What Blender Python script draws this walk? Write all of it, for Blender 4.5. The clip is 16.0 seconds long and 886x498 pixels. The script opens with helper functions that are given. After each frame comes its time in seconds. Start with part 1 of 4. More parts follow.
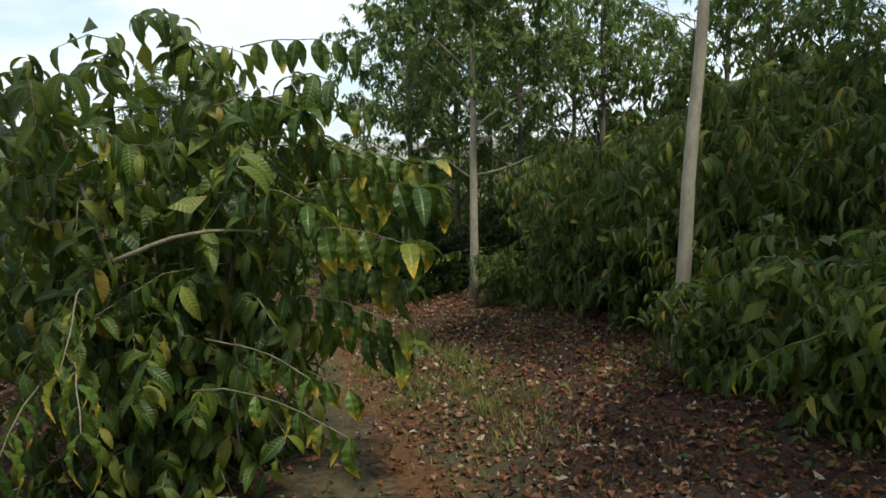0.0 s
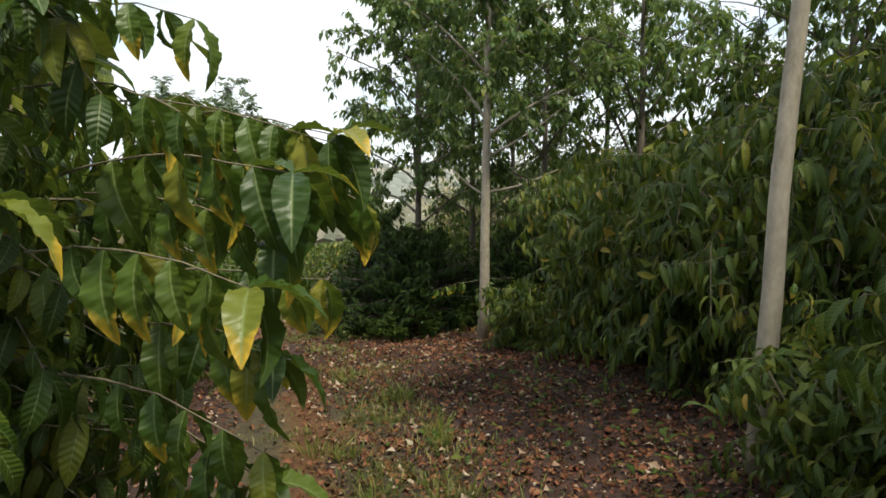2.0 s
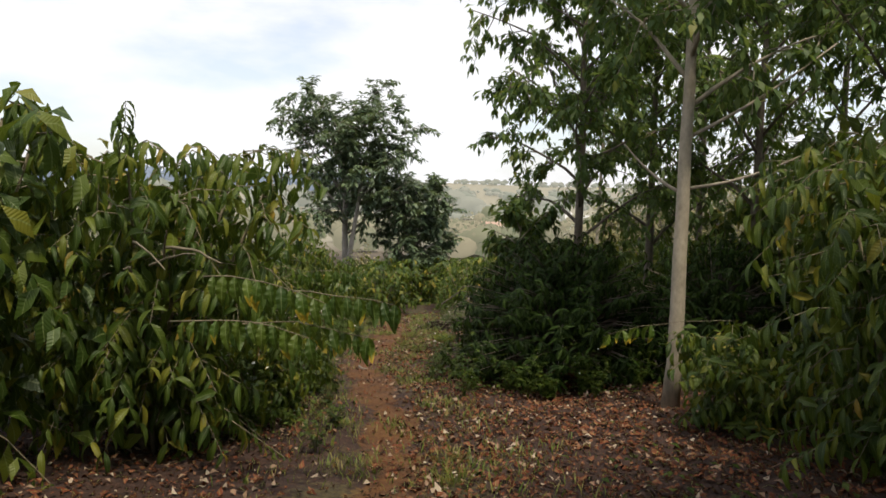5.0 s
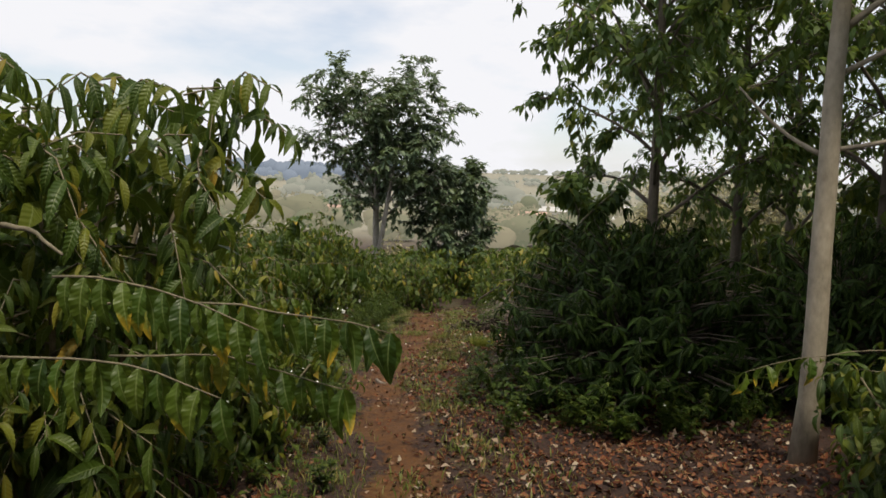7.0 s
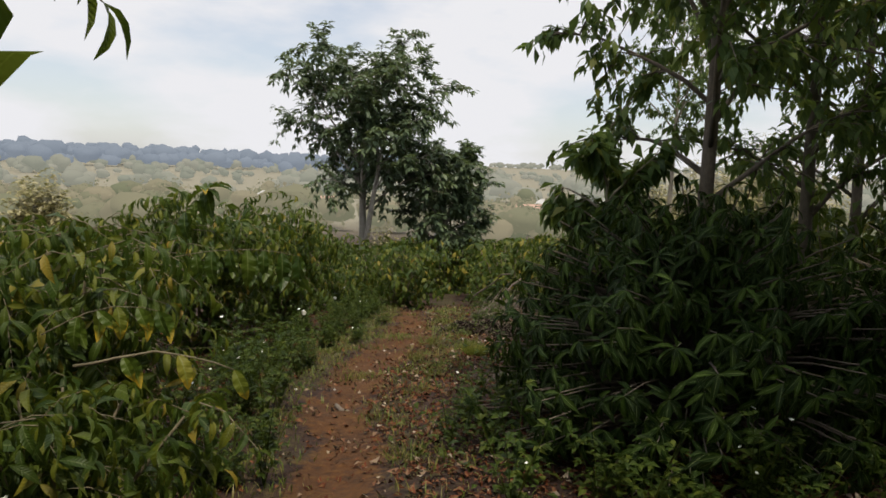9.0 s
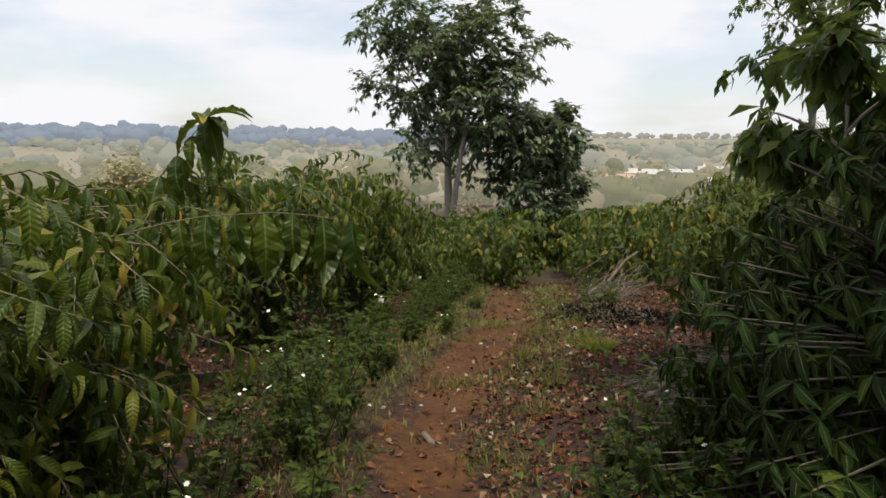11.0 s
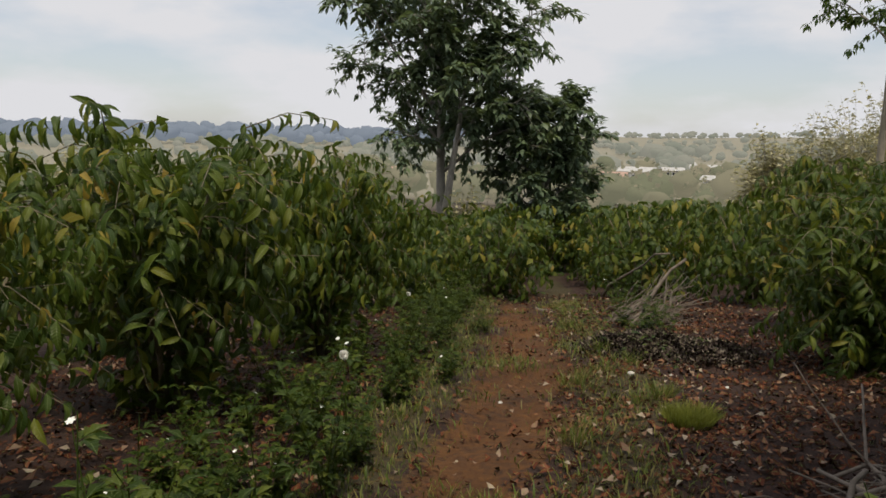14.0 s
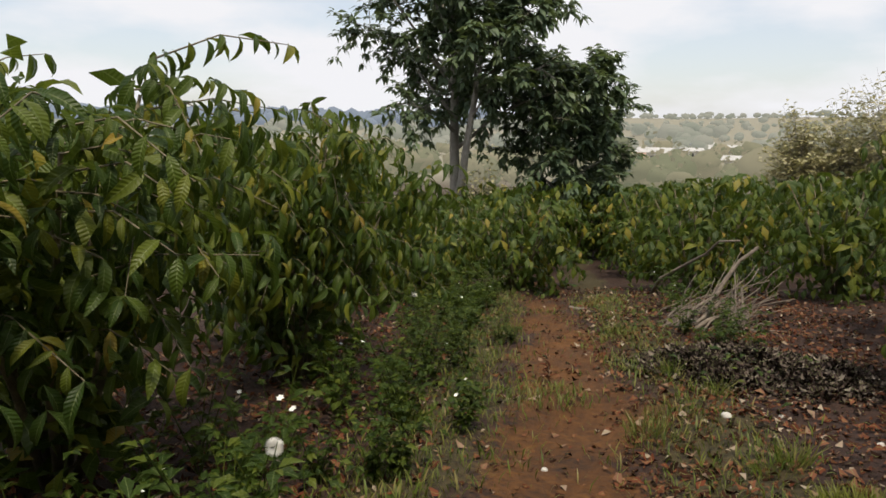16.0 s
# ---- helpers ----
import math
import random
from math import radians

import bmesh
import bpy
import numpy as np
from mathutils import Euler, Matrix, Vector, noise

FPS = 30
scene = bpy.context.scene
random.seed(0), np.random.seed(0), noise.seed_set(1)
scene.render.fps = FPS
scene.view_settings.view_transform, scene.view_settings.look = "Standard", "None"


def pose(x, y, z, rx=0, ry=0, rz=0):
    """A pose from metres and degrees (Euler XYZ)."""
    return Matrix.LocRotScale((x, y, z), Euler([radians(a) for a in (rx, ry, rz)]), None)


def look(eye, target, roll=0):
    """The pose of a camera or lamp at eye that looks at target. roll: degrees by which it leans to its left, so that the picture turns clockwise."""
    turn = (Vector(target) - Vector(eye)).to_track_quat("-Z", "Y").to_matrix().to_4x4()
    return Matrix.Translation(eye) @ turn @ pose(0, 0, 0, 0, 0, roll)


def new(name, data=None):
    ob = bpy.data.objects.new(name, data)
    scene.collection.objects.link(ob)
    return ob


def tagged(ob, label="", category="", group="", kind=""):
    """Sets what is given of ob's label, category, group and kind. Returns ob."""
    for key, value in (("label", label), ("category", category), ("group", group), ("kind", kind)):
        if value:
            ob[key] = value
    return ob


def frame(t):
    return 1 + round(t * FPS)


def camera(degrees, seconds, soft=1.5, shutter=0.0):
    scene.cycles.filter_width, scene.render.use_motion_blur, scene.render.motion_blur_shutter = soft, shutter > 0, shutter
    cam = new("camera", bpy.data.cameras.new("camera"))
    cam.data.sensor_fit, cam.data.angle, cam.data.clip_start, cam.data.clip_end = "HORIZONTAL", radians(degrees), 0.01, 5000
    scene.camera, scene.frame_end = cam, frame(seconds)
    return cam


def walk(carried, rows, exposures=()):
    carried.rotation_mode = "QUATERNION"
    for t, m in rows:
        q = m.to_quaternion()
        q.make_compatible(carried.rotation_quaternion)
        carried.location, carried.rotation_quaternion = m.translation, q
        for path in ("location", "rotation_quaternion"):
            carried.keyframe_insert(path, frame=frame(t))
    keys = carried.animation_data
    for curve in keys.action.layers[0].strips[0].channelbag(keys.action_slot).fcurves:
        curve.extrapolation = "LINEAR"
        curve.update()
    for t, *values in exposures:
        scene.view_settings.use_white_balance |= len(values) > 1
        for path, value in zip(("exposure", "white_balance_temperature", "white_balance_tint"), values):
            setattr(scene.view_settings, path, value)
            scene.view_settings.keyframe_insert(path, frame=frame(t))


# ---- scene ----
cam = camera(61.7, 16.0, soft=1.6)
METRES, EYE, TILT, LEAN, TURN = 17.0, 1.5, -8.0, 0.5, 0.0
ROWS = [
    (0.0, 0.0, 0.0, 0.0, -0.0, 0.0, -0.0),
    (0.5, 0.0038, 0.0335, 0.0007, 0.0, 1.26, -1.31),
    (1.0, 0.0086, 0.0613, 0.0031, 0.46, 1.67, -1.25),
    (1.5, 0.0161, 0.0926, 0.0047, 1.01, 1.82, -1.63),
    (2.0, 0.021, 0.1236, 0.0045, 2.18, 1.89, -1.6),
    (2.5, 0.0273, 0.1548, 0.0051, 4.96, 2.1, -1.56),
    (3.0, 0.0255, 0.1865, 0.0071, 7.32, 2.52, -2.44),
    (3.5, 0.0217, 0.2168, 0.0089, 8.44, 2.65, -3.07),
    (4.0, 0.0193, 0.2508, 0.0097, 9.51, 2.78, -3.2),
    (4.5, 0.0116, 0.283, 0.0111, 10.26, 2.91, -3.74),
    (5.0, 0.0036, 0.3156, 0.0103, 13.97, 2.7, -4.29),
    (7.5, -0.0344, 0.4699, 0.016, 16.96, 1.53, -4.84),
    (8.0, -0.0423, 0.5017, 0.0168, 16.76, 1.35, -5.09),
    (8.5, -0.0508, 0.5336, 0.0169, 16.68, 1.26, -5.19),
    (9.0, -0.0572, 0.5673, 0.0145, 16.61, 1.21, -5.11),
    (9.5, -0.0673, 0.5975, 0.0143, 15.41, 1.36, -5.41),
    (10.0, -0.0804, 0.626, 0.013, 18.88, 0.7, -5.23),
    (12.5, -0.1502, 0.7583, 0.0139, 24.29, -3.32, -3.7),
    (13.0, -0.1611, 0.7843, 0.0138, 22.26, -2.54, -3.92),
    (13.5, -0.1703, 0.8113, 0.0154, 19.03, -1.84, -2.43),
    (14.0, -0.1842, 0.8396, 0.0146, 22.17, -1.41, -4.47),
    (14.5, -0.1928, 0.8695, 0.0132, 21.83, -1.8, -3.62),
    (15.0, -0.2031, 0.8999, 0.0118, 22.99, -3.3, -5.49),
    (15.5, -0.217, 0.9241, 0.0132, 23.87, -3.62, -6.24),
    (16.0, -0.229, 0.9488, 0.0145, 23.26, -2.79, -4.16),
]
walk(cam, [(t, pose(0, 0, EYE, TILT, LEAN, TURN) @ pose(METRES * x, METRES * y, METRES * z, 90 + pitch, roll, yaw)) for t, x, y, z, yaw, pitch, roll in ROWS],
     [(0.0, 0.22, 5950, 1), (1.0, 0.25, 5950, 1), (1.5, 0.22, 5950, 1), (2.0, 0.5, 6200, 5), (3.5, 0.72, 6500, 10), (5.0, 0.22, 6500, 10), (7.5, -0.05, 6500, 10), (8.5, -0.15, 6500, 10), (10.0, -0.08, 6500, 10), (12.5, 0.12, 6500, 10), (13.2, -0.22, 6500, 10), (14.5, -0.36, 6500, 10), (15.1, -0.22, 6500, 10), (15.5, 0.15, 6500, 10), (16.0, -0.05, 6500, 10)])


# ---------------------------------------------------------------- light
SUN_EL, SUN_AZ = 66.0, 145.0     # degrees; azimuth from +y towards +x
world = bpy.data.worlds.new("sky")
scene.world = world
world.use_nodes = True
wn, wl = world.node_tree.nodes, world.node_tree.links
wn.clear()
w_out = wn.new("ShaderNodeOutputWorld")
w_bg = wn.new("ShaderNodeBackground")
w_sky = wn.new("ShaderNodeTexSky")
w_sky.sky_type = "NISHITA"
w_sky.sun_disc = False
w_sky.sun_elevation = radians(SUN_EL)
w_sky.sun_rotation = radians(SUN_AZ)
w_gain = wn.new("ShaderNodeVectorMath")
w_gain.operation = "SCALE"
w_gain.inputs["Scale"].default_value = 0.14
w_co = wn.new("ShaderNodeTexCoord")
w_map = wn.new("ShaderNodeMapping")
w_map.inputs["Scale"].default_value = (1.2, 1.2, 3.4)
w_noise = wn.new("ShaderNodeTexNoise")
w_noise.inputs["Scale"].default_value = 2.3
w_noise.inputs["Detail"].default_value = 6
w_noise.inputs["Roughness"].default_value = 0.52
w_ramp = wn.new("ShaderNodeValToRGB")
w_ramp.color_ramp.elements[0].position = 0.40
w_ramp.color_ramp.elements[1].position = 0.54
w_ramp.color_ramp.elements[0].color = (0.5, 0.5, 0.5, 1)
w_mix = wn.new("ShaderNodeMix")
w_mix.data_type = "RGBA"
w_mix.inputs["B"].default_value = (0.93, 0.93, 0.96, 1)
wl.new(w_co.outputs["Generated"], w_map.inputs["Vector"])
wl.new(w_map.outputs["Vector"], w_noise.inputs["Vector"])
wl.new(w_noise.outputs["Fac"], w_ramp.inputs["Fac"])
wl.new(w_sky.outputs["Color"], w_gain.inputs[0])
wl.new(w_ramp.outputs["Color"], w_mix.inputs["Factor"])
wl.new(w_gain.outputs["Vector"], w_mix.inputs["A"])
wl.new(w_mix.outputs["Result"], w_bg.inputs["Color"])
wl.new(w_bg.outputs["Background"], w_out.inputs["Surface"])
w_bg.inputs["Strength"].default_value = 1.0

sun = new("sun", bpy.data.lights.new("sun", "SUN"))
sun.data.energy, sun.data.angle, sun.data.color = 3.6, radians(6), (1.0, 0.89, 0.70)
_a, _e = radians(SUN_AZ), radians(SUN_EL)
sun.matrix_basis = look((0, 0, 20), (-math.sin(_a) * math.cos(_e) * 9, -math.cos(_a) * math.cos(_e) * 9, 20 - math.sin(_e) * 9))

# ---------------------------------------------------------------- materials


def shader(name, rough=0.8):
    m = bpy.data.materials.new(name)
    m.use_nodes = True
    nt = m.node_tree
    b = nt.nodes["Principled BSDF"]
    b.inputs["Roughness"].default_value = rough
    return m, nt.nodes, nt.links, b


def ramp(nodes, stops):
    r = nodes.new("ShaderNodeValToRGB")
    e = r.color_ramp.elements
    while len(e) < len(stops):
        e.new(0.5)
    for k, (p, c) in enumerate(stops):
        e[k].position, e[k].color = p, (*c, 1)
    return r


def math_node(nodes, links, op, a, b=None):
    n = nodes.new("ShaderNodeMath")
    n.operation = op
    for k, v in enumerate((a, b)):
        if v is None:
            continue
        if isinstance(v, (int, float)):
            n.inputs[k].default_value = v
        else:
            links.new(v, n.inputs[k])
    return n.outputs[0]


def mix_node(nodes, links, fac, a, b, blend="MIX"):
    n = nodes.new("ShaderNodeMix")
    n.data_type, n.blend_type = "RGBA", blend
    for key, v in (("Factor", fac), ("A", a), ("B", b)):
        if isinstance(v, (int, float)):
            n.inputs[key].default_value = v
        elif isinstance(v, tuple):
            n.inputs[key].default_value = (*v, 1)
        else:
            links.new(v, n.inputs[key])
    return n.outputs["Result"]


def noise_node(nodes, links, scale, detail=4, rough=0.6, stretch=None):
    co = nodes.new("ShaderNodeTexCoord")
    n = nodes.new("ShaderNodeTexNoise")
    n.inputs["Scale"].default_value, n.inputs["Detail"].default_value, n.inputs["Roughness"].default_value = scale, detail, rough
    if stretch:
        mp = nodes.new("ShaderNodeMapping")
        mp.inputs["Scale"].default_value = stretch
        links.new(co.outputs["Object"], mp.inputs["Vector"])
        links.new(mp.outputs["Vector"], n.inputs["Vector"])
    else:
        links.new(co.outputs["Object"], n.inputs["Vector"])
    return n.outputs["Fac"]


def bump_node(nodes, links, b, height, strength, distance):
    n = nodes.new("ShaderNodeBump")
    n.inputs["Strength"].default_value, n.inputs["Distance"].default_value = strength, distance
    links.new(height, n.inputs["Height"])
    links.new(n.outputs["Normal"], b.inputs["Normal"])


def leaf_material(name, stops, veins=11.0, rough=0.42, through_light=0.18, glow_tint=(0.20, 0.26, 0.03), single=False, spec=0.27, tip=None, relief=0.22):
    """Leaf blade: tint per leaf, pale midrib, pleated side veins, light coming through."""
    m, nodes, links, b = shader(name, rough)
    if single:
        rnd = nodes.new("ShaderNodeObjectInfo").outputs["Random"]
    else:
        rnd = nodes.new("ShaderNodeNewGeometry").outputs["Random Per Island"]
    tint = ramp(nodes, stops)
    links.new(rnd, tint.inputs["Fac"])
    uv = nodes.new("ShaderNodeTexCoord").outputs["UV"]
    sep = nodes.new("ShaderNodeSeparateXYZ")
    links.new(uv, sep.inputs[0])
    u, v = sep.outputs["X"], sep.outputs["Y"]
    side = math_node(nodes, links, "ABSOLUTE", math_node(nodes, links, "SUBTRACT", v, 0.5))
    wave = math_node(nodes, links, "SINE", math_node(nodes, links, "MULTIPLY", math_node(nodes, links, "SUBTRACT", u, math_node(nodes, links, "MULTIPLY", side, 0.22)), veins * 6.283))
    rib = math_node(nodes, links, "LESS_THAN", side, 0.035)
    blot = noise_node(nodes, links, 9.0, 3)
    vein_line = math_node(nodes, links, "MULTIPLY", math_node(nodes, links, "POWER", math_node(nodes, links, "MAXIMUM", wave, 0.0), 6.0), 0.07)
    c = mix_node(nodes, links, math_node(nodes, links, "MULTIPLY", blot, 0.5), tint.outputs["Color"], (0.5, 0.5, 0.45), "MULTIPLY")
    if tip:
        age = noise_node(nodes, links, 2.5, 4)
        wither = ramp(nodes, [(0.0, (0, 0, 0)), (1.0, (1, 1, 1))])
        far_end = math_node(nodes, links, "ADD", math_node(nodes, links, "MULTIPLY", u, 0.9), math_node(nodes, links, "MULTIPLY", side, 0.5))
        links.new(math_node(nodes, links, "MULTIPLY", math_node(nodes, links, "SUBTRACT", math_node(nodes, links, "ADD", far_end, age), 1.25), 3.5), wither.inputs["Fac"])
        c = mix_node(nodes, links, wither.outputs["Color"], c, tip)
    c = mix_node(nodes, links, vein_line, c, (0.20, 0.25, 0.08))
    c = mix_node(nodes, links, math_node(nodes, links, "MULTIPLY", rib, 0.6), c, (0.22, 0.27, 0.10))
    links.new(c, b.inputs["Base Color"])
    b.inputs["Specular IOR Level"].default_value = spec
    bump_node(nodes, links, b, math_node(nodes, links, "MULTIPLY", wave, 0.5), relief, 0.006)
    if through_light > 0:
        tr = nodes.new("ShaderNodeBsdfTranslucent")
        tc = mix_node(nodes, links, 0.5, c if tip else tint.outputs["Color"], glow_tint)
        links.new(tc, tr.inputs["Color"])
        ms = nodes.new("ShaderNodeMixShader")
        ms.inputs["Fac"].default_value = through_light
        links.new(b.outputs[0], ms.inputs[1])
        links.new(tr.outputs[0], ms.inputs[2])
        links.new(ms.outputs[0], nodes["Material Output"].inputs["Surface"])
    return m


def grain_material(name, dark, light, scale, rough=0.9, bump=0.4, dist=0.01, stretch=None, fine=None):
    """Two scales of mottling with relief, for bark, wood, stone and soil."""
    m, nodes, links, b = shader(name, rough)
    n1 = noise_node(nodes, links, scale, 5, 0.6, stretch)
    n2 = noise_node(nodes, links, fine or scale * 7, 3, 0.6, stretch)
    s = math_node(nodes, links, "ADD", math_node(nodes, links, "MULTIPLY", n1, 0.65), math_node(nodes, links, "MULTIPLY", n2, 0.35))
    r = ramp(nodes, [(0.32, dark), (0.68, light)])
    links.new(s, r.inputs["Fac"])
    links.new(r.outputs["Color"], b.inputs["Base Color"])
    bump_node(nodes, links, b, s, bump, dist)
    return m


COFFEE = [(0.0, (0.022, 0.048, 0.008)), (0.40, (0.046, 0.084, 0.010)), (0.75, (0.092, 0.130, 0.014)), (0.94, (0.165, 0.178, 0.018)), (0.985, (0.26, 0.22, 0.03)), (1.0, (0.38, 0.25, 0.04))]
MAT_COFFEE = leaf_material("coffee_leaf", COFFEE, rough=0.42, spec=0.27, relief=0.35, through_light=0.3)
MAT_COFFEE_ONE = leaf_material("coffee_leaf_single", [(0.0, (0.022, 0.05, 0.008)), (0.6, (0.045, 0.085, 0.010)), (1.0, (0.085, 0.125, 0.014))], single=True, rough=0.40, spec=0.32, relief=0.15, through_light=0.28)
MAT_YELLOW = leaf_material("yellowing_leaf", [(0.0, (0.05, 0.10, 0.012)), (0.6, (0.10, 0.15, 0.018)), (1.0, (0.24, 0.23, 0.03))], single=True, rough=0.40, spec=0.32, relief=0.15, through_light=0.3, tip=(0.52, 0.34, 0.03))
MAT_MANGO = leaf_material("long_dark_leaf", [(0.0, (0.006, 0.018, 0.003)), (0.6, (0.013, 0.033, 0.004)), (1.0, (0.042, 0.078, 0.008))], veins=16, through_light=0.12, rough=0.6, spec=0.12)
MAT_SHADE = leaf_material("shade_tree_leaf", [(0.0, (0.06, 0.115, 0.045)), (0.6, (0.115, 0.19, 0.065)), (0.93, (0.20, 0.27, 0.075)), (1.0, (0.24, 0.24, 0.05))], veins=9, through_light=0.5)
# greens lifted and greyed, so the leaf colour carries the distance haze
MAT_FAR = leaf_material("field_tree_leaf_hazed", [(0.0, (0.075, 0.112, 0.075)), (0.7, (0.125, 0.175, 0.108)), (1.0, (0.20, 0.26, 0.14))], veins=8, through_light=0.3)
MAT_WEED = leaf_material("weed_leaf", [(0.0, (0.018, 0.038, 0.006)), (0.6, (0.044, 0.074, 0.010)), (1.0, (0.115, 0.14, 0.02))], veins=6, through_light=0.3, spec=0.14)
MAT_GRASS = leaf_material("grass_blade", [(0.0, (0.06, 0.105, 0.015)), (0.5, (0.13, 0.175, 0.025)), (0.8, (0.23, 0.21, 0.06)), (1.0, (0.30, 0.24, 0.10))], veins=1, through_light=0.3)
MAT_TUFT = leaf_material("bright_grass", [(0.0, (0.13, 0.16, 0.02)), (1.0, (0.29, 0.29, 0.06))], veins=1, through_light=0.35)
MAT_DRYBUSH = leaf_material("dry_shrub_leaf", [(0.0, (0.30, 0.27, 0.13)), (0.6, (0.46, 0.41, 0.23)), (1.0, (0.60, 0.54, 0.36))], veins=5, through_light=0.3)
MAT_LITTER = leaf_material("dead_leaf", [(0.0, (0.012, 0.006, 0.004)), (0.40, (0.056, 0.016, 0.008)), (0.66, (0.145, 0.043, 0.022)), (0.88, (0.20, 0.085, 0.048)), (0.955, (0.31, 0.22, 0.165)), (1.0, (0.42, 0.35, 0.28))], veins=9, rough=0.8, through_light=0.0, spec=0.12)
MAT_OLD_LEAF = leaf_material("old_dead_leaf", [(0.0, (0.010, 0.007, 0.006)), (0.5, (0.035, 0.022, 0.020)), (0.80, (0.10, 0.072, 0.066)), (1.0, (0.27, 0.225, 0.19))], veins=9, rough=0.85, through_light=0.0, spec=0.1)
MAT_PETAL, _n, _l, _b = shader("white_petal", 0.6)
_b.inputs["Base Color"].default_value = (0.82, 0.82, 0.76, 1)
MAT_FLUFF, _n, _l, _b = shader("seed_fluff", 1.0)
_b.inputs["Base Color"].default_value = (0.80, 0.79, 0.75, 1)
MAT_BARK = grain_material("pale_grey_bark", (0.17, 0.145, 0.105), (0.42, 0.365, 0.28), 4.0, 0.9, 0.5, 0.012, (1, 1, 0.5))
MAT_BARK_DARK = grain_material("dark_bark", (0.07, 0.055, 0.042), (0.20, 0.165, 0.13), 7.0, 0.9, 0.6, 0.012, (1, 1, 0.4))
MAT_BARK_FAR = grain_material("grey_field_tree_bark", (0.15, 0.135, 0.11), (0.36, 0.33, 0.29), 5.0, 0.9, 0.4, 0.01, (1, 1, 0.4))
MAT_TWIG = grain_material("coffee_twig", (0.07, 0.06, 0.035), (0.24, 0.20, 0.13), 14.0, 0.85, 0.4, 0.004)
MAT_DEADWOOD = grain_material("weathered_dead_wood", (0.06, 0.047, 0.037), (0.25, 0.205, 0.165), 6.0, 0.9, 0.5, 0.006, (1, 1, 0.3))
MAT_STONE = grain_material("pale_stone", (0.42, 0.40, 0.37), (0.68, 0.66, 0.62), 20.0, 0.85, 0.4, 0.004)


def ground_material():
    """Red soil, leaf mould and thin grass, and painted haze far off, blended by the cover laid over the sheet."""
    m, nodes, links, b = shader("red_soil_ground", 0.95)
    cov = nodes.new("ShaderNodeVertexColor")
    cov.layer_name = "cover"
    sep = nodes.new("ShaderNodeSeparateColor")
    links.new(cov.outputs["Color"], sep.inputs[0])
    n1 = noise_node(nodes, links, 1.6, 6, 0.65)
    n2 = noise_node(nodes, links, 16.0, 5, 0.7)
    n3 = noise_node(nodes, links, 90.0, 3, 0.7)
    soil = ramp(nodes, [(0.34, (0.024, 0.010, 0.003)), (0.50, (0.080, 0.030, 0.005)), (0.68, (0.165, 0.068, 0.011))])
    links.new(math_node(nodes, links, "ADD", math_node(nodes, links, "MULTIPLY", n1, 0.45), math_node(nodes, links, "MULTIPLY", n2, 0.55)), soil.inputs["Fac"])
    mould = ramp(nodes, [(0.36, (0.008, 0.004, 0.003)), (0.52, (0.034, 0.014, 0.008)), (0.70, (0.10, 0.046, 0.025))])
    links.new(math_node(nodes, links, "ADD", math_node(nodes, links, "MULTIPLY", n2, 0.5), math_node(nodes, links, "MULTIPLY", n3, 0.5)), mould.inputs["Fac"])
    green = ramp(nodes, [(0.35, (0.030, 0.034, 0.009)), (0.65, (0.088, 0.080, 0.024))])
    links.new(n2, green.inputs["Fac"])

    def patchy(ch):
        s = math_node(nodes, links, "ADD", ch, math_node(nodes, links, "MULTIPLY", math_node(nodes, links, "SUBTRACT", math_node(nodes, links, "ADD", n2, n1), 1.0), 1.25))
        r = ramp(nodes, [(0.40, (0, 0, 0)), (0.62, (1, 1, 1))])
        links.new(s, r.inputs["Fac"])
        return r.outputs["Color"]
    c = mix_node(nodes, links, patchy(sep.outputs[0]), mould.outputs["Color"], soil.outputs["Color"])
    c = mix_node(nodes, links, math_node(nodes, links, "MULTIPLY", patchy(sep.outputs[1]), 0.5), c, green.outputs["Color"])
    # flat pale straw colour paints the haze over distant ground
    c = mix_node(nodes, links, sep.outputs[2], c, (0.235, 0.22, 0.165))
    links.new(c, b.inputs["Base Color"])
    bump_node(nodes, links, b, math_node(nodes, links, "ADD", n2, math_node(nodes, links, "MULTIPLY", n3, 0.4)), 0.7, 0.03)
    return m


MAT_GROUND = ground_material()

# ---------------------------------------------------------------- the lie of the land
PATH_Y = (-30, 0, 4.3, 8.8, 11.7, 13.85, 15.3, 16.4, 18, 20.8, 25, 30, 35, 45, 60)
PATH_X = (3.0, 0.1, -0.15, -1.15, -1.95, -2.9, -3.65, -4.15, -4.5, -4.95, -6.3, -7.9, -9.5, -12.8, -17)


def path_x(y):
    """The middle of the bare footpath."""
    return np.interp(y, PATH_Y, PATH_X)


def smooth(a, b, x):
    s = np.clip((x - a) / (b - a), 0, 1)
    return s * s * (3 - 2 * s)


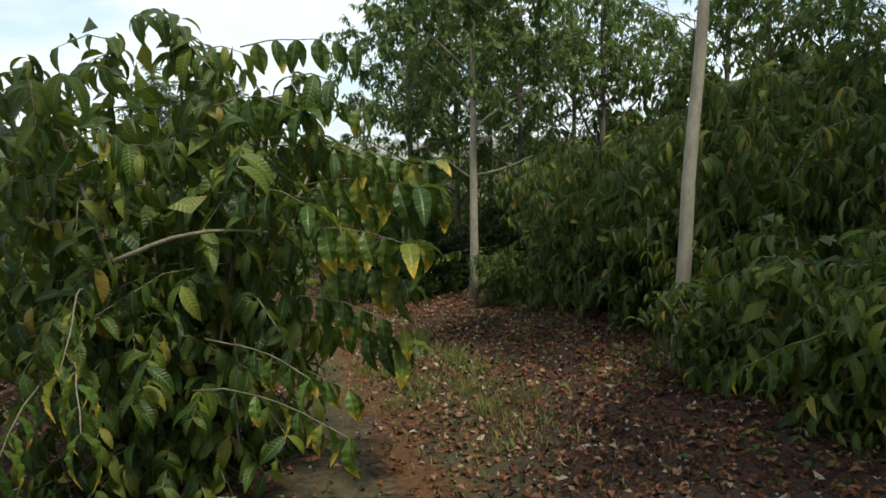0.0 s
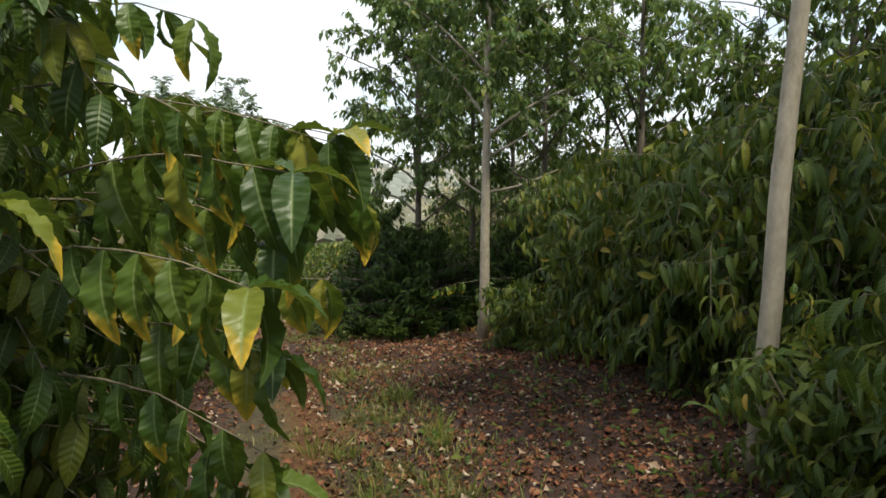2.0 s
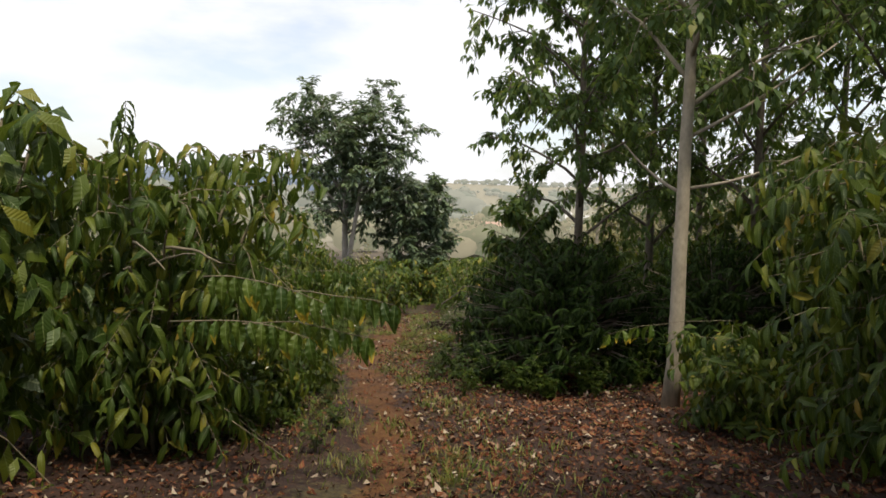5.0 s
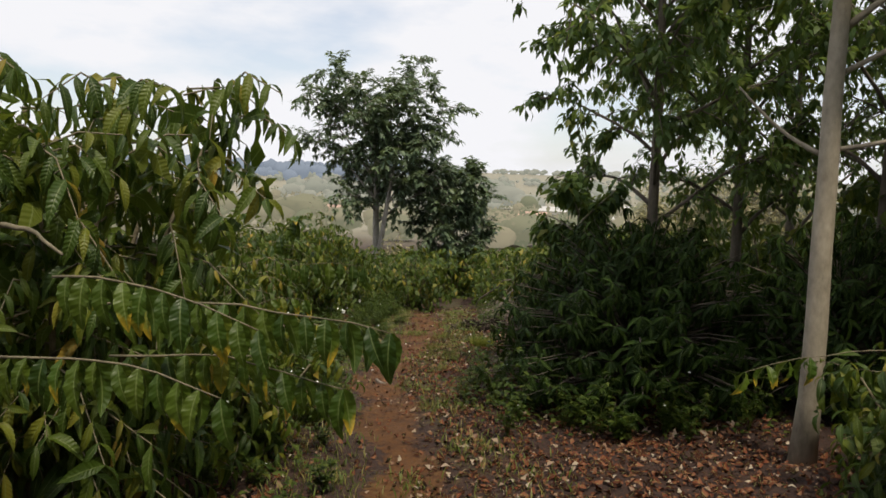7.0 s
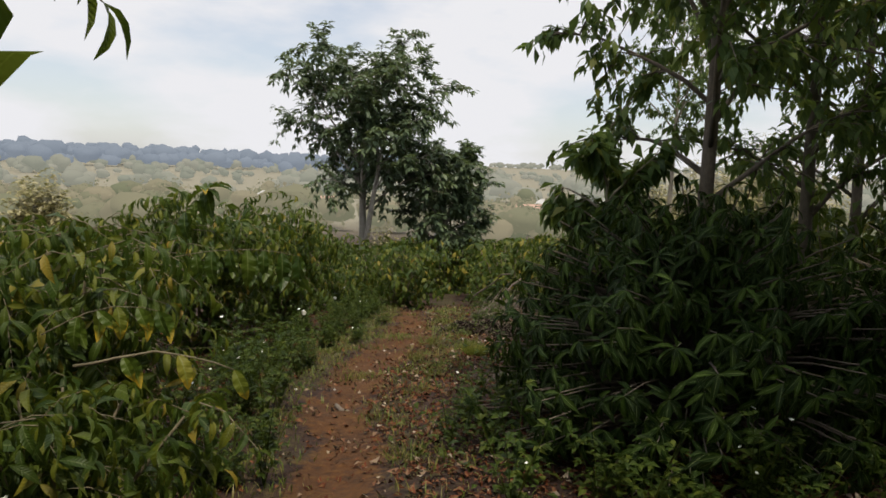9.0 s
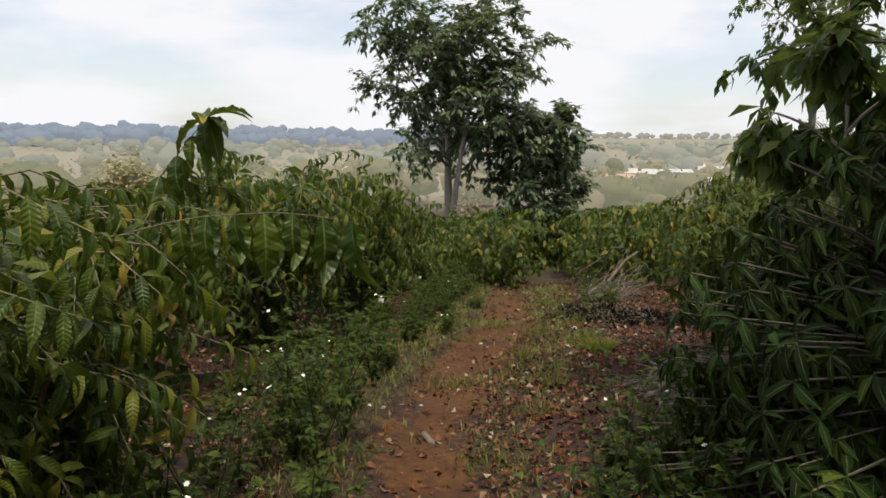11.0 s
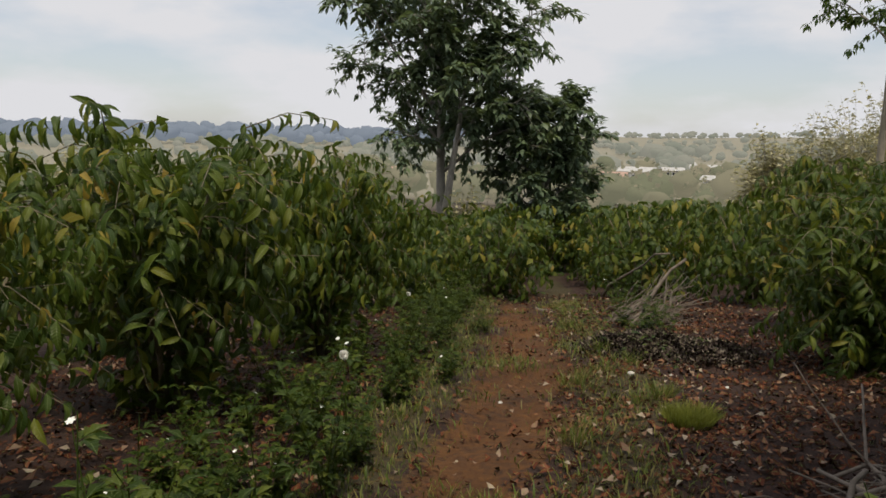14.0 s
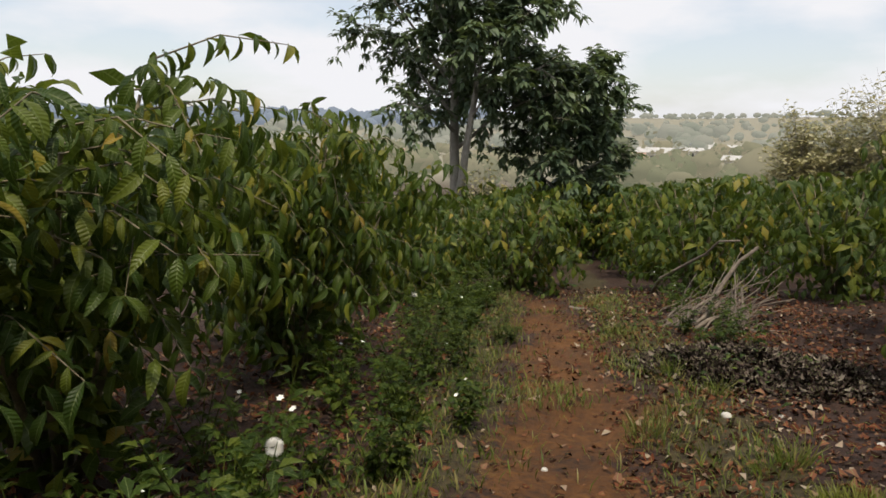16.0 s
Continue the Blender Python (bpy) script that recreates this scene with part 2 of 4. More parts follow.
def land(x, y):
    """Height of the ground: an even slope round the path, a valley and hills beyond."""
    x, y = np.asarray(x, float), np.asarray(y, float)
    near = 0.0766 * x - 0.0937 * y - 0.087
    r = np.hypot(x + 3, y - 12)
    az = np.arctan2(x + 3, y - 12)
    far = np.interp(r, (0, 30, 60, 120, 220, 450, 800, 1300, 2600), (-1, -3.5, -6, -8.5, -9.5, -8, -3, 5, -10))
    far = far + smooth(300, 1100, r) * (2 * np.sin(az * 7 + 1) + 1.2 * np.sin(az * 17) - 3 * smooth(-0.35, -0.55, az))
    far = np.where(y < 0, far + 10 * smooth(30, 90, r), far)
    k = smooth(24, 60, r)
    bumps = 0.025 * np.sin(x * 2.1 + 0.7 * y) * np.sin(y * 1.7) + 0.018 * np.sin(x * 5.3 - y * 3.1) + 0.010 * np.sin(x * 11 + y * 9)
    off = np.abs(x - path_x(y))
    dip = -0.05 * np.exp(-(off / 0.45) ** 2)
    return near * (1 - k) + far * k + (bumps + dip) * (1 - k)


def gz(x, y):
    return float(land(x, y))


# ---------------------------------------------------------------- mesh tools


class Geo:
    """Collects vertices, faces and uv for one mesh."""

    def __init__(self):
        self.v, self.f, self.uv, self.n = [], [], [], 0

    def add(self, v, f, uv=None):
        self.v.append(np.asarray(v, float))
        self.f += [tuple(int(i) + self.n for i in q) for q in f]
        self.uv.append(np.zeros((len(v), 2)) if uv is None else np.asarray(uv, float))
        self.n += len(v)

    def mesh(self, name, material, shade=True):
        me = bpy.data.meshes.new(name)
        v = np.vstack(self.v)
        me.from_pydata(v.tolist(), [], self.f)
        layer = me.uv_layers.new(name="UVMap")
        idx = np.empty(len(me.loops), dtype=np.int32)
        me.loops.foreach_get("vertex_index", idx)
        layer.data.foreach_set("uv", np.vstack(self.uv)[idx].astype(np.float32).ravel())
        if shade:
            me.polygons.foreach_set("use_smooth", np.ones(len(me.polygons), dtype=bool))
        me.materials.append(material)
        return me


def tube(geo, pts, radii, sides=6, cap=True):
    """A tapered round limb along a line of points."""
    pts = np.asarray(pts, float)
    radii = np.broadcast_to(np.asarray(radii, float), (len(pts),))
    t = np.gradient(pts, axis=0)
    t /= np.linalg.norm(t, axis=1)[:, None] + 1e-9
    ref = np.array([0.0, 0.0, 1.0]) if abs(t[:, 2]).mean() < 0.8 else np.array([1.0, 0.0, 0.0])
    a = np.cross(t, ref)
    a /= np.linalg.norm(a, axis=1)[:, None] + 1e-9
    b = np.cross(t, a)
    ang = np.linspace(0, 2 * np.pi, sides, endpoint=False)
    ring = pts[:, None] + radii[:, None, None] * (np.cos(ang)[None, :, None] * a[:, None] + np.sin(ang)[None, :, None] * b[:, None])
    n = len(pts)
    f = [(i * sides + j, i * sides + (j + 1) % sides, (i + 1) * sides + (j + 1) % sides, (i + 1) * sides + j) for i in range(n - 1) for j in range(sides)]
    if cap:
        f.append(tuple(range(sides - 1, -1, -1)))
        f.append(tuple((n - 1) * sides + j for j in range(sides)))
    geo.add(ring.reshape(-1, 3), f)


def leaf_shape(nu, nv, width=0.40, fold=0.30, bend=0.7, wavy=0.0, belly=0.85, pleat=0.0):
    """One leaf of length 1 along +y, face up: (verts, faces, uv)."""
    u = np.linspace(0, 1, nu)
    w = width / 2 * np.clip(np.sin(np.pi * np.clip(u, 0, 1) ** belly), 0, 1) ** 0.85 + 0.006
    ang = bend * (u - 0.15)
    step = 1 / (nu - 1)
    yc = np.concatenate([[0], np.cumsum(np.cos(ang[:-1]) * step)])
    zc = np.concatenate([[0], -np.cumsum(np.sin(ang[:-1]) * step)])
    s = np.linspace(-1, 1, nv)
    V, UV = [], []
    for i in range(nu):
        for q in s:
            lift = fold * abs(q) * w[i] + wavy * w[i] * abs(q) * math.sin(u[i] * 26 + (1.3 if q > 0 else 0)) + pleat * math.sin((u[i] - abs(q) * 0.11) * 69) * w[i] * min(1, abs(q) * 1.6)
            V.append((q * w[i] * (1 - 0.12 * fold), yc[i], zc[i] + lift))
            UV.append((u[i], 0.5 + q / 2))
    F = [(i * nv + j, i * nv + j + 1, (i + 1) * nv + j + 1, (i + 1) * nv + j) for i in range(nu - 1) for j in range(nv - 1)]
    return np.array(V), F, np.array(UV)


def unit(v):
    return v / (np.linalg.norm(v, axis=-1, keepdims=True) + 1e-9)


def leaf_axes(D, N):
    D = unit(np.asarray(D, float))
    X = unit(np.cross(D, np.asarray(N, float)))
    return X, D, np.cross(X, D)


def lay_leaves(geo, shape, P, D, N, S, width=None):
    """Adds one leaf at every point P, along D, facing N, of length S."""
    V, F, UV = shape
    P, S = np.asarray(P, float), np.asarray(S, float)
    if not len(P):
        return
    X, D, N = leaf_axes(D, N)
    wd = np.ones(len(P)) if width is None else np.asarray(width)
    co = P[:, None] + S[:, None, None] * (V[None, :, 0:1] * X[:, None] * wd[:, None, None] + V[None, :, 1:2] * D[:, None] + V[None, :, 2:3] * N[:, None])
    nV = len(V)
    fa = (np.array(F)[None] + (np.arange(len(P)) * nV)[:, None, None] + geo.n).reshape(-1, len(F[0]))
    geo.v.append(co.reshape(-1, 3))
    geo.f += list(map(tuple, fa.tolist()))
    geo.uv.append(np.tile(UV, (len(P), 1)))
    geo.n += nV * len(P)


def part(name, me, parent, label="", kind=""):
    ob = new(name, me)
    ob.parent = parent
    return tagged(ob, label=label, kind=kind)


def put(name, x, y, label, category, group="", rz=0.0, size=1.0, sink=0.0):
    """An empty on the ground that carries the parts of one thing."""
    ob = new(name)
    ob.empty_display_size = 0.2
    ob.matrix_basis = Matrix.LocRotScale((x, y, gz(x, y) - sink), Euler((0, 0, radians(rz))), (size, size, size))
    return tagged(ob, label=label, category=category, group=group)


LEAF_MID = leaf_shape(5, 3, 0.28, 0.45, 1.35, 0.12)
LEAF_FINE = leaf_shape(32, 9, 0.37, 0.40, 1.2, 0.12, pleat=0.065)
LEAF_LOW = leaf_shape(3, 3, 0.44, 0.35, 0.8)
LEAF_TINY = leaf_shape(3, 2, 0.42, 0.0, 1.5)
LEAF_LONG = leaf_shape(4, 3, 0.23, 0.35, 1.1)
LEAF_SHADE = leaf_shape(3, 2, 0.38, 0.0, 1.1)
LEAF_FLAT = leaf_shape(3, 2, 1.1, 0.0, 0.5)
LEAF_CURL = leaf_shape(3, 2, 0.46, 0.0, -1.9)
BLADE = leaf_shape(3, 2, 0.05, 0.0, 1.0)

# ---------------------------------------------------------------- ground sheet
def axis(lo, hi, step, far):
    core = np.arange(lo, hi + step / 2, step)
    grow = step * np.cumsum(1.28 ** np.arange(1, 40))
    up = hi + grow[grow < far]
    return np.concatenate([(lo - grow[grow < far])[::-1], core, up])


def build_ground():
    xs, ys = axis(-10, 4.5, 0.13, 2600), axis(-1, 27, 0.13, 2600)
    X, Y = np.meshgrid(xs, ys)
    Z = land(X, Y)
    nx, ny = len(xs), len(ys)
    v = np.stack([X.ravel(), Y.ravel(), Z.ravel()], 1)
    i = (np.arange(ny - 1)[:, None] * nx + np.arange(nx - 1)[None]).ravel()
    f = np.stack([i, i + 1, i + nx + 1, i + nx], 1)
    me = bpy.data.meshes.new("ground")
    me.from_pydata(v.tolist(), [], f.tolist())
    x, y = v[:, 0], v[:, 1]
    d = x - path_x(y)
    half = np.interp(y, (0, 8, 12, 15, 20, 26, 34), (0.30, 0.30, 0.27, 0.36, 0.58, 0.62, 0.5))
    # past y 23 the soil fades to dark mould, which also paints the leaf shade
    soil = (0.95 + 0.35 * np.sin(x * 1.7 + y * 2.3) * np.sin(y * 1.1 - x * 2.0)) * np.exp(-((d + 0.12 * np.sin(y * 2.9)) / half) ** 2) * np.interp(y, (2, 5, 8, 12, 23, 26, 32), (0.7, 0.85, 0.95, 1, 1, 0.6, 0.15))
    edge = np.exp(-((np.abs(d) - half * 1.5) / 0.45) ** 2)
    grass = edge * np.interp(y, (2, 9, 11, 15, 19, 30), (0.75, 0.75, 0.35, 0.5, 0.75, 0.8))
    # painted haze sets in from 45 m and is full at 110 m
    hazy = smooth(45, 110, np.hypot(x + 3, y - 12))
    cov = me.color_attributes.new("cover", "FLOAT_COLOR", "POINT")
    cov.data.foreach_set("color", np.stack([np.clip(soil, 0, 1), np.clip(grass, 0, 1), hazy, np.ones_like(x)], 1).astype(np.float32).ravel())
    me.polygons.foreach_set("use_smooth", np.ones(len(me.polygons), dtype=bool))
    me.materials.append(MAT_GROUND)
    tagged(new("ground", me), "red soil ground with leaf mould and thin grass", "ground", kind="structure")


build_ground()

# ---------------------------------------------------------------- coffee


def coffee_build(rng, h, r, stems, laterals, leaf_len, node_gap=0.085, low=0.05, skip=0.1, inner=60):
    """Lines and leaves of a coffee bush: spreading stems, short arching laterals, leaf pairs that hang."""
    up = np.array([0, 0, 1.0])
    stem_lines, twig_lines, P, D, N, S, core = [], [], [], [], [], [], []
    for k in range(stems):
        az = k * 2.4 + rng.uniform(-0.3, 0.3)
        rho = r * 0.82 * math.sqrt((k + 0.3) / stems) * rng.uniform(0.85, 1.1)
        out0 = np.array([math.cos(az), math.sin(az), 0])
        top = h * (1 - 0.18 * (rho / r) ** 2) * rng.uniform(0.86, 1.04)
        t = np.linspace(0, 1, 8)[:, None]
        line = out0 * 0.10 + out0 * rho * t ** 1.1 + up * top * (1.12 * t - 0.12 * t ** 4) + np.concatenate([np.zeros((1, 3)), rng.normal(0, 0.018, (7, 3))])
        stem_lines.append((line, np.linspace(0.024, 0.006, 8)))
        for j in range(laterals):
            s = low + (1 - low) * (j + rng.uniform(0, 1)) / laterals
            q = s * 7
            i0 = min(6, int(q))
            start = line[i0] + (line[i0 + 1] - line[i0]) * (q - i0)
            a = az + rng.normal(0, 1.25)
            out = np.array([math.cos(a), math.sin(a), 0])
            reach = r * rng.uniform(0.2, 0.64) * (1.2 - 0.45 * s)
            rise, fall = rng.uniform(0.1, 0.75), rng.uniform(0.35, 0.95)
            tt = np.linspace(0, 1, 5)[:, None]
            sway = np.cross(out, up) * rng.normal(0, 0.15)
            lat = start + reach * (out * tt + sway * tt ** 2 + up * (rise * tt - fall * tt ** 2))
            lat[:, 2] = np.maximum(lat[:, 2], 0.10)
            twig_lines.append((lat, np.linspace(0.006, 0.0025, 5)))
            for w in np.linspace(0.15, 1.0, max(3, int(reach / node_gap))):
                g = w * 4
                i1 = min(3, int(g))
                p = lat[i1] + (lat[i1 + 1] - lat[i1]) * (g - i1)
                d = unit(lat[i1 + 1] - lat[i1])
                sd = unit(np.cross(d, up))
                for sgn in (-1, 1):
                    if rng.random() < skip:
                        continue
                    droop = rng.uniform(0.1, 1.5)
                    P.append(p)
                    D.append(sd * sgn * 0.6 + d * rng.uniform(0.05, 0.5) - up * droop + rng.normal(0, 0.2, 3))
                    N.append(up * 0.6 + sd * sgn * 0.5 + out * 0.7 + rng.normal(0, 0.25, 3))
                    S.append(leaf_len * rng.uniform(0.55, 1.25))
        for w in range(inner):
            q = rng.uniform(0.6, 6.3)
            i0 = int(q)
            p = np.maximum(line[i0] + (line[i0 + 1] - line[i0]) * (q - i0), (-9, -9, 0.22)) + rng.normal(0, 0.13 * r, 3) * (1, 1, 0.6)
            core.append((p, rng.normal(0, 1, 3) * (1, 1, 0.6) - up * 0.5, rng.normal(0, 0.7, 3) + up * 0.7, leaf_len * rng.uniform(0.9, 1.35)))
        for w in range(10):
            a = w * 2.4 + rng.uniform(0, 1)
            out = np.array([math.cos(a), math.sin(a), 0])
            P.append(line[-1] - up * 0.02 * w)
            D.append(out * 0.8 - up * rng.uniform(0.2, 1.3))
            N.append(up + out * 0.4)
            S.append(leaf_len * rng.uniform(0.6, 1.0))
    return stem_lines, twig_lines, np.array(P), np.array(D), np.array(N), np.array(S), [np.array(c) for c in zip(*core)]


def coffee_variant(seed, h, r, stems, laterals, leaf_len, shape, twig_step=2, **kw):
    rng = np.random.default_rng(seed)
    st, tw, P, D, N, S, core = coffee_build(rng, h, r, stems, laterals, leaf_len, **kw)
    stem_me = []
    for line, rad in st:
        g = Geo()
        tube(g, line[::2], rad[::2], 5)
        stem_me.append(g.mesh("stem", MAT_TWIG))
    g = Geo()
    for line, rad in tw[::twig_step]:
        tube(g, line[::2], rad[::2], 3, cap=False)
    twig_me = g.mesh("twig_growth", MAT_TWIG)
    g = Geo()
    lay_leaves(g, shape, P, D, N, S)
    lay_leaves(g, LEAF_TINY, *core)
    return stem_me, twig_me, g.mesh("foliage", MAT_COFFEE)


def coffee_bush(variant, x, y, rz, size, label, group="coffee bushes along the path", tall=1.0):
    stem_me, twig_me, leaf_me = variant
    ob = put("coffee_bush", x, y, label, "coffee bush", group, rz, size, 0.03)
    ob.scale = (size, size, size * tall)
    for me in stem_me:
        part("stem", me, ob)
    part("twig_growth", twig_me, ob, "thin grey-brown arching twigs", "stuff")
    part("foliage", leaf_me, ob, "hanging ribbed green leaves", "stuff")
    return ob


FINE_MESH = {}
for key, mat in (("green", MAT_COFFEE_ONE), ("yellow", MAT_YELLOW)):
    _g = Geo()
    _g.add(*LEAF_FINE)
    FINE_MESH[key] = _g.mesh("leaf", mat)


def sprig(bush, start, tip, pairs, leaf_len, seed, yellow=0.3, arch=0.15, droop=1.0, radius=0.0045, bare=0.3, crest=0):
    """A branch of the bush that reaches out over the path, its leaves single parts."""
    rng = np.random.default_rng(seed)
    inv = bush.matrix_basis.inverted()
    a, b = np.array(start, float), np.array(tip, float)
    up = np.array([0, 0, 1.0])
    tt = np.linspace(0, 1, 9)[:, None]
    line = a + (b - a) * tt + up * arch * np.sin(tt * np.pi) + np.cumsum(rng.normal(0, 0.006, (9, 3)), axis=0)
    g = Geo()
    tube(g, [inv @ Vector(p) for p in line], np.linspace(radius, radius * 0.4, 9), 6)
    part("branch", g.mesh("branch", MAT_TWIG), bush)
    for w in np.linspace(bare, 1.0, pairs):
        q = w * 8
        i = min(7, int(q))
        p = line[i] + (line[i + 1] - line[i]) * (q - i)
        d = unit(line[i + 1] - line[i])
        sd = unit(np.cross(d, up))
        for sgn in (-1, 1):
            X, D, N = leaf_axes(sd * sgn * 0.5 + d * rng.uniform(0.0, 0.5) - up * rng.uniform(0.6, 1.2) * droop + rng.normal(0, 0.1, 3), up * 0.5 + sd * sgn * 0.7 + rng.normal(0, 0.25, 3))
            L = leaf_len * rng.uniform(0.7, 1.15)
            m = Matrix(((X[0] * L, D[0] * L, N[0] * L, p[0]), (X[1] * L, D[1] * L, N[1] * L, p[1]), (X[2] * L, D[2] * L, N[2] * L, p[2]), (0, 0, 0, 1)))
            one = part("leaf", FINE_MESH["yellow" if rng.random() < yellow else "green"], bush)
            one.matrix_basis = inv @ m
    for w in range(crest):
        t = w * 2.4 + rng.uniform(0, 0.7)
        out = np.array([math.cos(t), math.sin(t), 0])
        X, D, N = leaf_axes(out + up * rng.uniform(-0.7, 0.45), up + out * 0.2 + rng.normal(0, 0.1, 3))
        L, p = leaf_len * rng.uniform(0.75, 1.15), line[-1]
        m = Matrix(((X[0] * L, D[0] * L, N[0] * L, p[0]), (X[1] * L, D[1] * L, N[1] * L, p[1]), (X[2] * L, D[2] * L, N[2] * L, p[2]), (0, 0, 0, 1)))
        one = part("leaf", FINE_MESH["yellow" if rng.random() < yellow else "green"], bush)
        one.matrix_basis = inv @ m


C_NEAR = coffee_variant(9, 2.85, 1.3, 12, 27, 0.20, leaf_shape(6, 3, 0.34, 0.40, 1.4, 0.12), node_gap=0.075, twig_step=1)
C_TALL = [coffee_variant(10 + k, 2.55, 1.3, 9, 23, 0.19, LEAF_MID, node_gap=0.075) for k in range(3)]
C_MID = [coffee_variant(20 + k, 2.05, 1.25, 8, 21, 0.18, LEAF_MID, node_gap=0.075) for k in range(3)]
C_DENSE = [coffee_variant(50 + k, 2.1, 1.25, 12, 26, 0.17, LEAF_MID, node_gap=0.072, low=0.12, twig_step=1) for k in range(2)]
C_OVER = coffee_variant(55, 2.15, 1.25, 13, 24, 0.155, LEAF_MID, node_gap=0.07, low=0.42, inner=75)
C_LOW = [coffee_variant(60 + k, 1.4, 1.0, 9, 19, 0.19, LEAF_MID, inner=40, node_gap=0.075) for k in range(2)]
C_BACK = [coffee_variant(40 + k, 2.55, 1.3, 9, 20, 0.22, LEAF_TINY) for k in range(2)]
C_FAR = [coffee_variant(30 + k, 1.9, 1.35, 8, 12, 0.21, LEAF_TINY, node_gap=0.105, twig_step=4, inner=25) for k in range(3)]

L_TALL = "tall coffee bush with dark drooping ribbed leaves"
L_MID = "head-high coffee bush with drooping green and yellowing leaves"
L_FAR = "low coffee bush in a distant plantation row"
near_bush = coffee_bush(C_NEAR, -1.75, 4.75, 20, 1.0, "tall coffee bush leaning its leafy branches over the path", tall=1.02)
mid_bush = coffee_bush(C_DENSE[0], -3.7, 10.65, 80, 1.04, L_TALL, tall=1.25)
for k, (x, y, rz, s, tall) in enumerate([(-4.8, 9.5, 120, 1.0, 1.32), (2.95, 7.9, 20, 1.0, 1.0), (1.95, 10.8, 70, 0.95, 1.0), (2.45, 9.5, 150, 0.95, 1.05), (-3.5, 7.2, 200, 0.95, 1.0), (-5.6, 9.2, 10, 1.0, 1.2), (-4.2, 4.9, 90, 1.0, 1.0), (-5.4, 11.6, 50, 0.9, 0.9),
                                         (3.9, 9.0, 140, 1.1, 1.15), (2.5, 11.4, 30, 1.05, 1.0), (4.0, 12.8, 250, 1.2, 1.15), (5.2, 9.8, 60, 1.2, 1.1), (5.0, 6.6, 10, 1.0, 1.0), (2.9, 14.6, 190, 1.15, 1.1), (4.7, 15.4, 20, 1.3, 1.2), (6.6, 12.6, 100, 1.4, 1.2), (2.3, 17.2, 300, 1.1, 1.0)]):
    coffee_bush(C_BACK[k % 2] if x > 3.9 or x < -4 or y > 14 else C_DENSE[k % 2] if x > 0 else C_TALL[k % 3], x, y, rz, s, L_TALL, tall=tall * (1.2 if 0 < x <= 3.9 and y <= 14 else 1))
side_bush = coffee_bush(C_DENSE[1], -4.6, 13.35, 40, 0.85, "coffee bush with large glossy leaves beside the path", tall=1.0)
right_bush = coffee_bush(C_LOW[0], 3.0, 4.1, 100, 1.0, "low dark coffee bush at the start of the path", tall=0.95)
trunk_bush = coffee_bush(C_LOW[1], 2.4, 6.0, 70, 0.75, "low coffee bush around a pale tree trunk", tall=0.9)
tree_bush = coffee_bush(C_LOW[0], 1.2, 12.4, 200, 0.8, "low coffee bush beside a slim tree trunk", tall=0.9)
low_bush = coffee_bush(C_LOW[1], -3.5, 12.05, 10, 0.7, "small low coffee bush at the edge of the path", tall=0.95)
# the last five, round and behind the start, are unseen and added for shade
for k, (x, y, rz, s, tall) in enumerate([(2.75, 5.0, 0, 1.05, 0.95), (4.4, 4.6, 150, 1.2, 1.1), (-6.7, 16.0, 0, 0.8, 1.0), (-7.3, 18.6, 130, 1.16, 0.93), (-7.4, 20.9, 310, 0.95, 1.08), (-8.7, 22.6, 200, 1.05, 1.1),
                                         (-1.7, 24.0, 80, 1.1, 1.0), (-2.9, 27.4, 10, 1.0, 1.0), (0.1, 21.5, 230, 1.0, 1.0), (-2.0, 22.0, 150, 1.0, 0.86), (-1.0, 20.5, 40, 0.75, 0.8), (1.0, 19.6, 90, 1.1, 1.0), (-7.0, 13.2, 10, 1.0, 1.0), (-9.3, 25.2, 60, 1.0, 1.05), (-10.4, 28.2, 20, 1.0, 1.0), (-11.6, 31.2, 20, 1.0, 0.9), (-4.5, 30.2, 0, 1.05, 1.0), (-6.0, 33.2, 50, 1.0, 0.95), (-8.9, 17.0, 80, 1.05, 1.0), (-9.9, 20.2, 120, 1.05, 1.05), (-7.4, 35.8, 50, 1.0, 0.9), (-8.4, 25.9, 0, 0.85, 1.0), (-9.6, 29.3, 90, 0.9, 1.0), (-10.9, 33.0, 10, 0.85, 0.9), (-12.5, 36.4, 10, 0.9, 0.9), (-8.6, 38.6, 10, 0.95, 0.9), (-5.9, 30.0, 60, 0.7, 0.9), (-1.2, 29.0, 60, 1.0, 1.0), (-2.9, 31.4, 60, 1.0, 1.0), (-4.3, 34.2, 10, 1.0, 1.0), (3.4, 1.2, 10, 1.0, 1.0), (-2.6, 0.9, 60, 1.0, 1.15), (-2.2, -2.0, 90, 1.0, 1.1), (2.6, -1.6, 90, 1.0, 1.1), (0.6, -4.2, 0, 1.0, 1.1)]):
    coffee_bush(C_OVER if 15 < y < 21.5 and -7.6 < x < -5 else C_LOW[k % 2] if 4 < y < 6 else C_DENSE[k % 2] if 17 < y < 25.5 and -7.6 < x <= -1 else (C_MID if 2 < y < 25.5 and x > -8.6 else C_FAR)[k % 3], x, y, rz, s, L_MID if y < 25.5 else L_FAR, tall=tall)
rng = np.random.default_rng(5)
for row in range(4):
    for col in range(10):
        x, y = -11.6 - row * 2.5 + rng.uniform(-0.4, 0.4) - 0.26 * (col * 2.4), 11.0 + col * 2.5 + rng.uniform(-0.4, 0.4)
        coffee_bush(C_FAR[(row + col) % 3], x, y, rng.uniform(0, 360), rng.uniform(0.9, 1.15), L_FAR, "distant coffee rows")
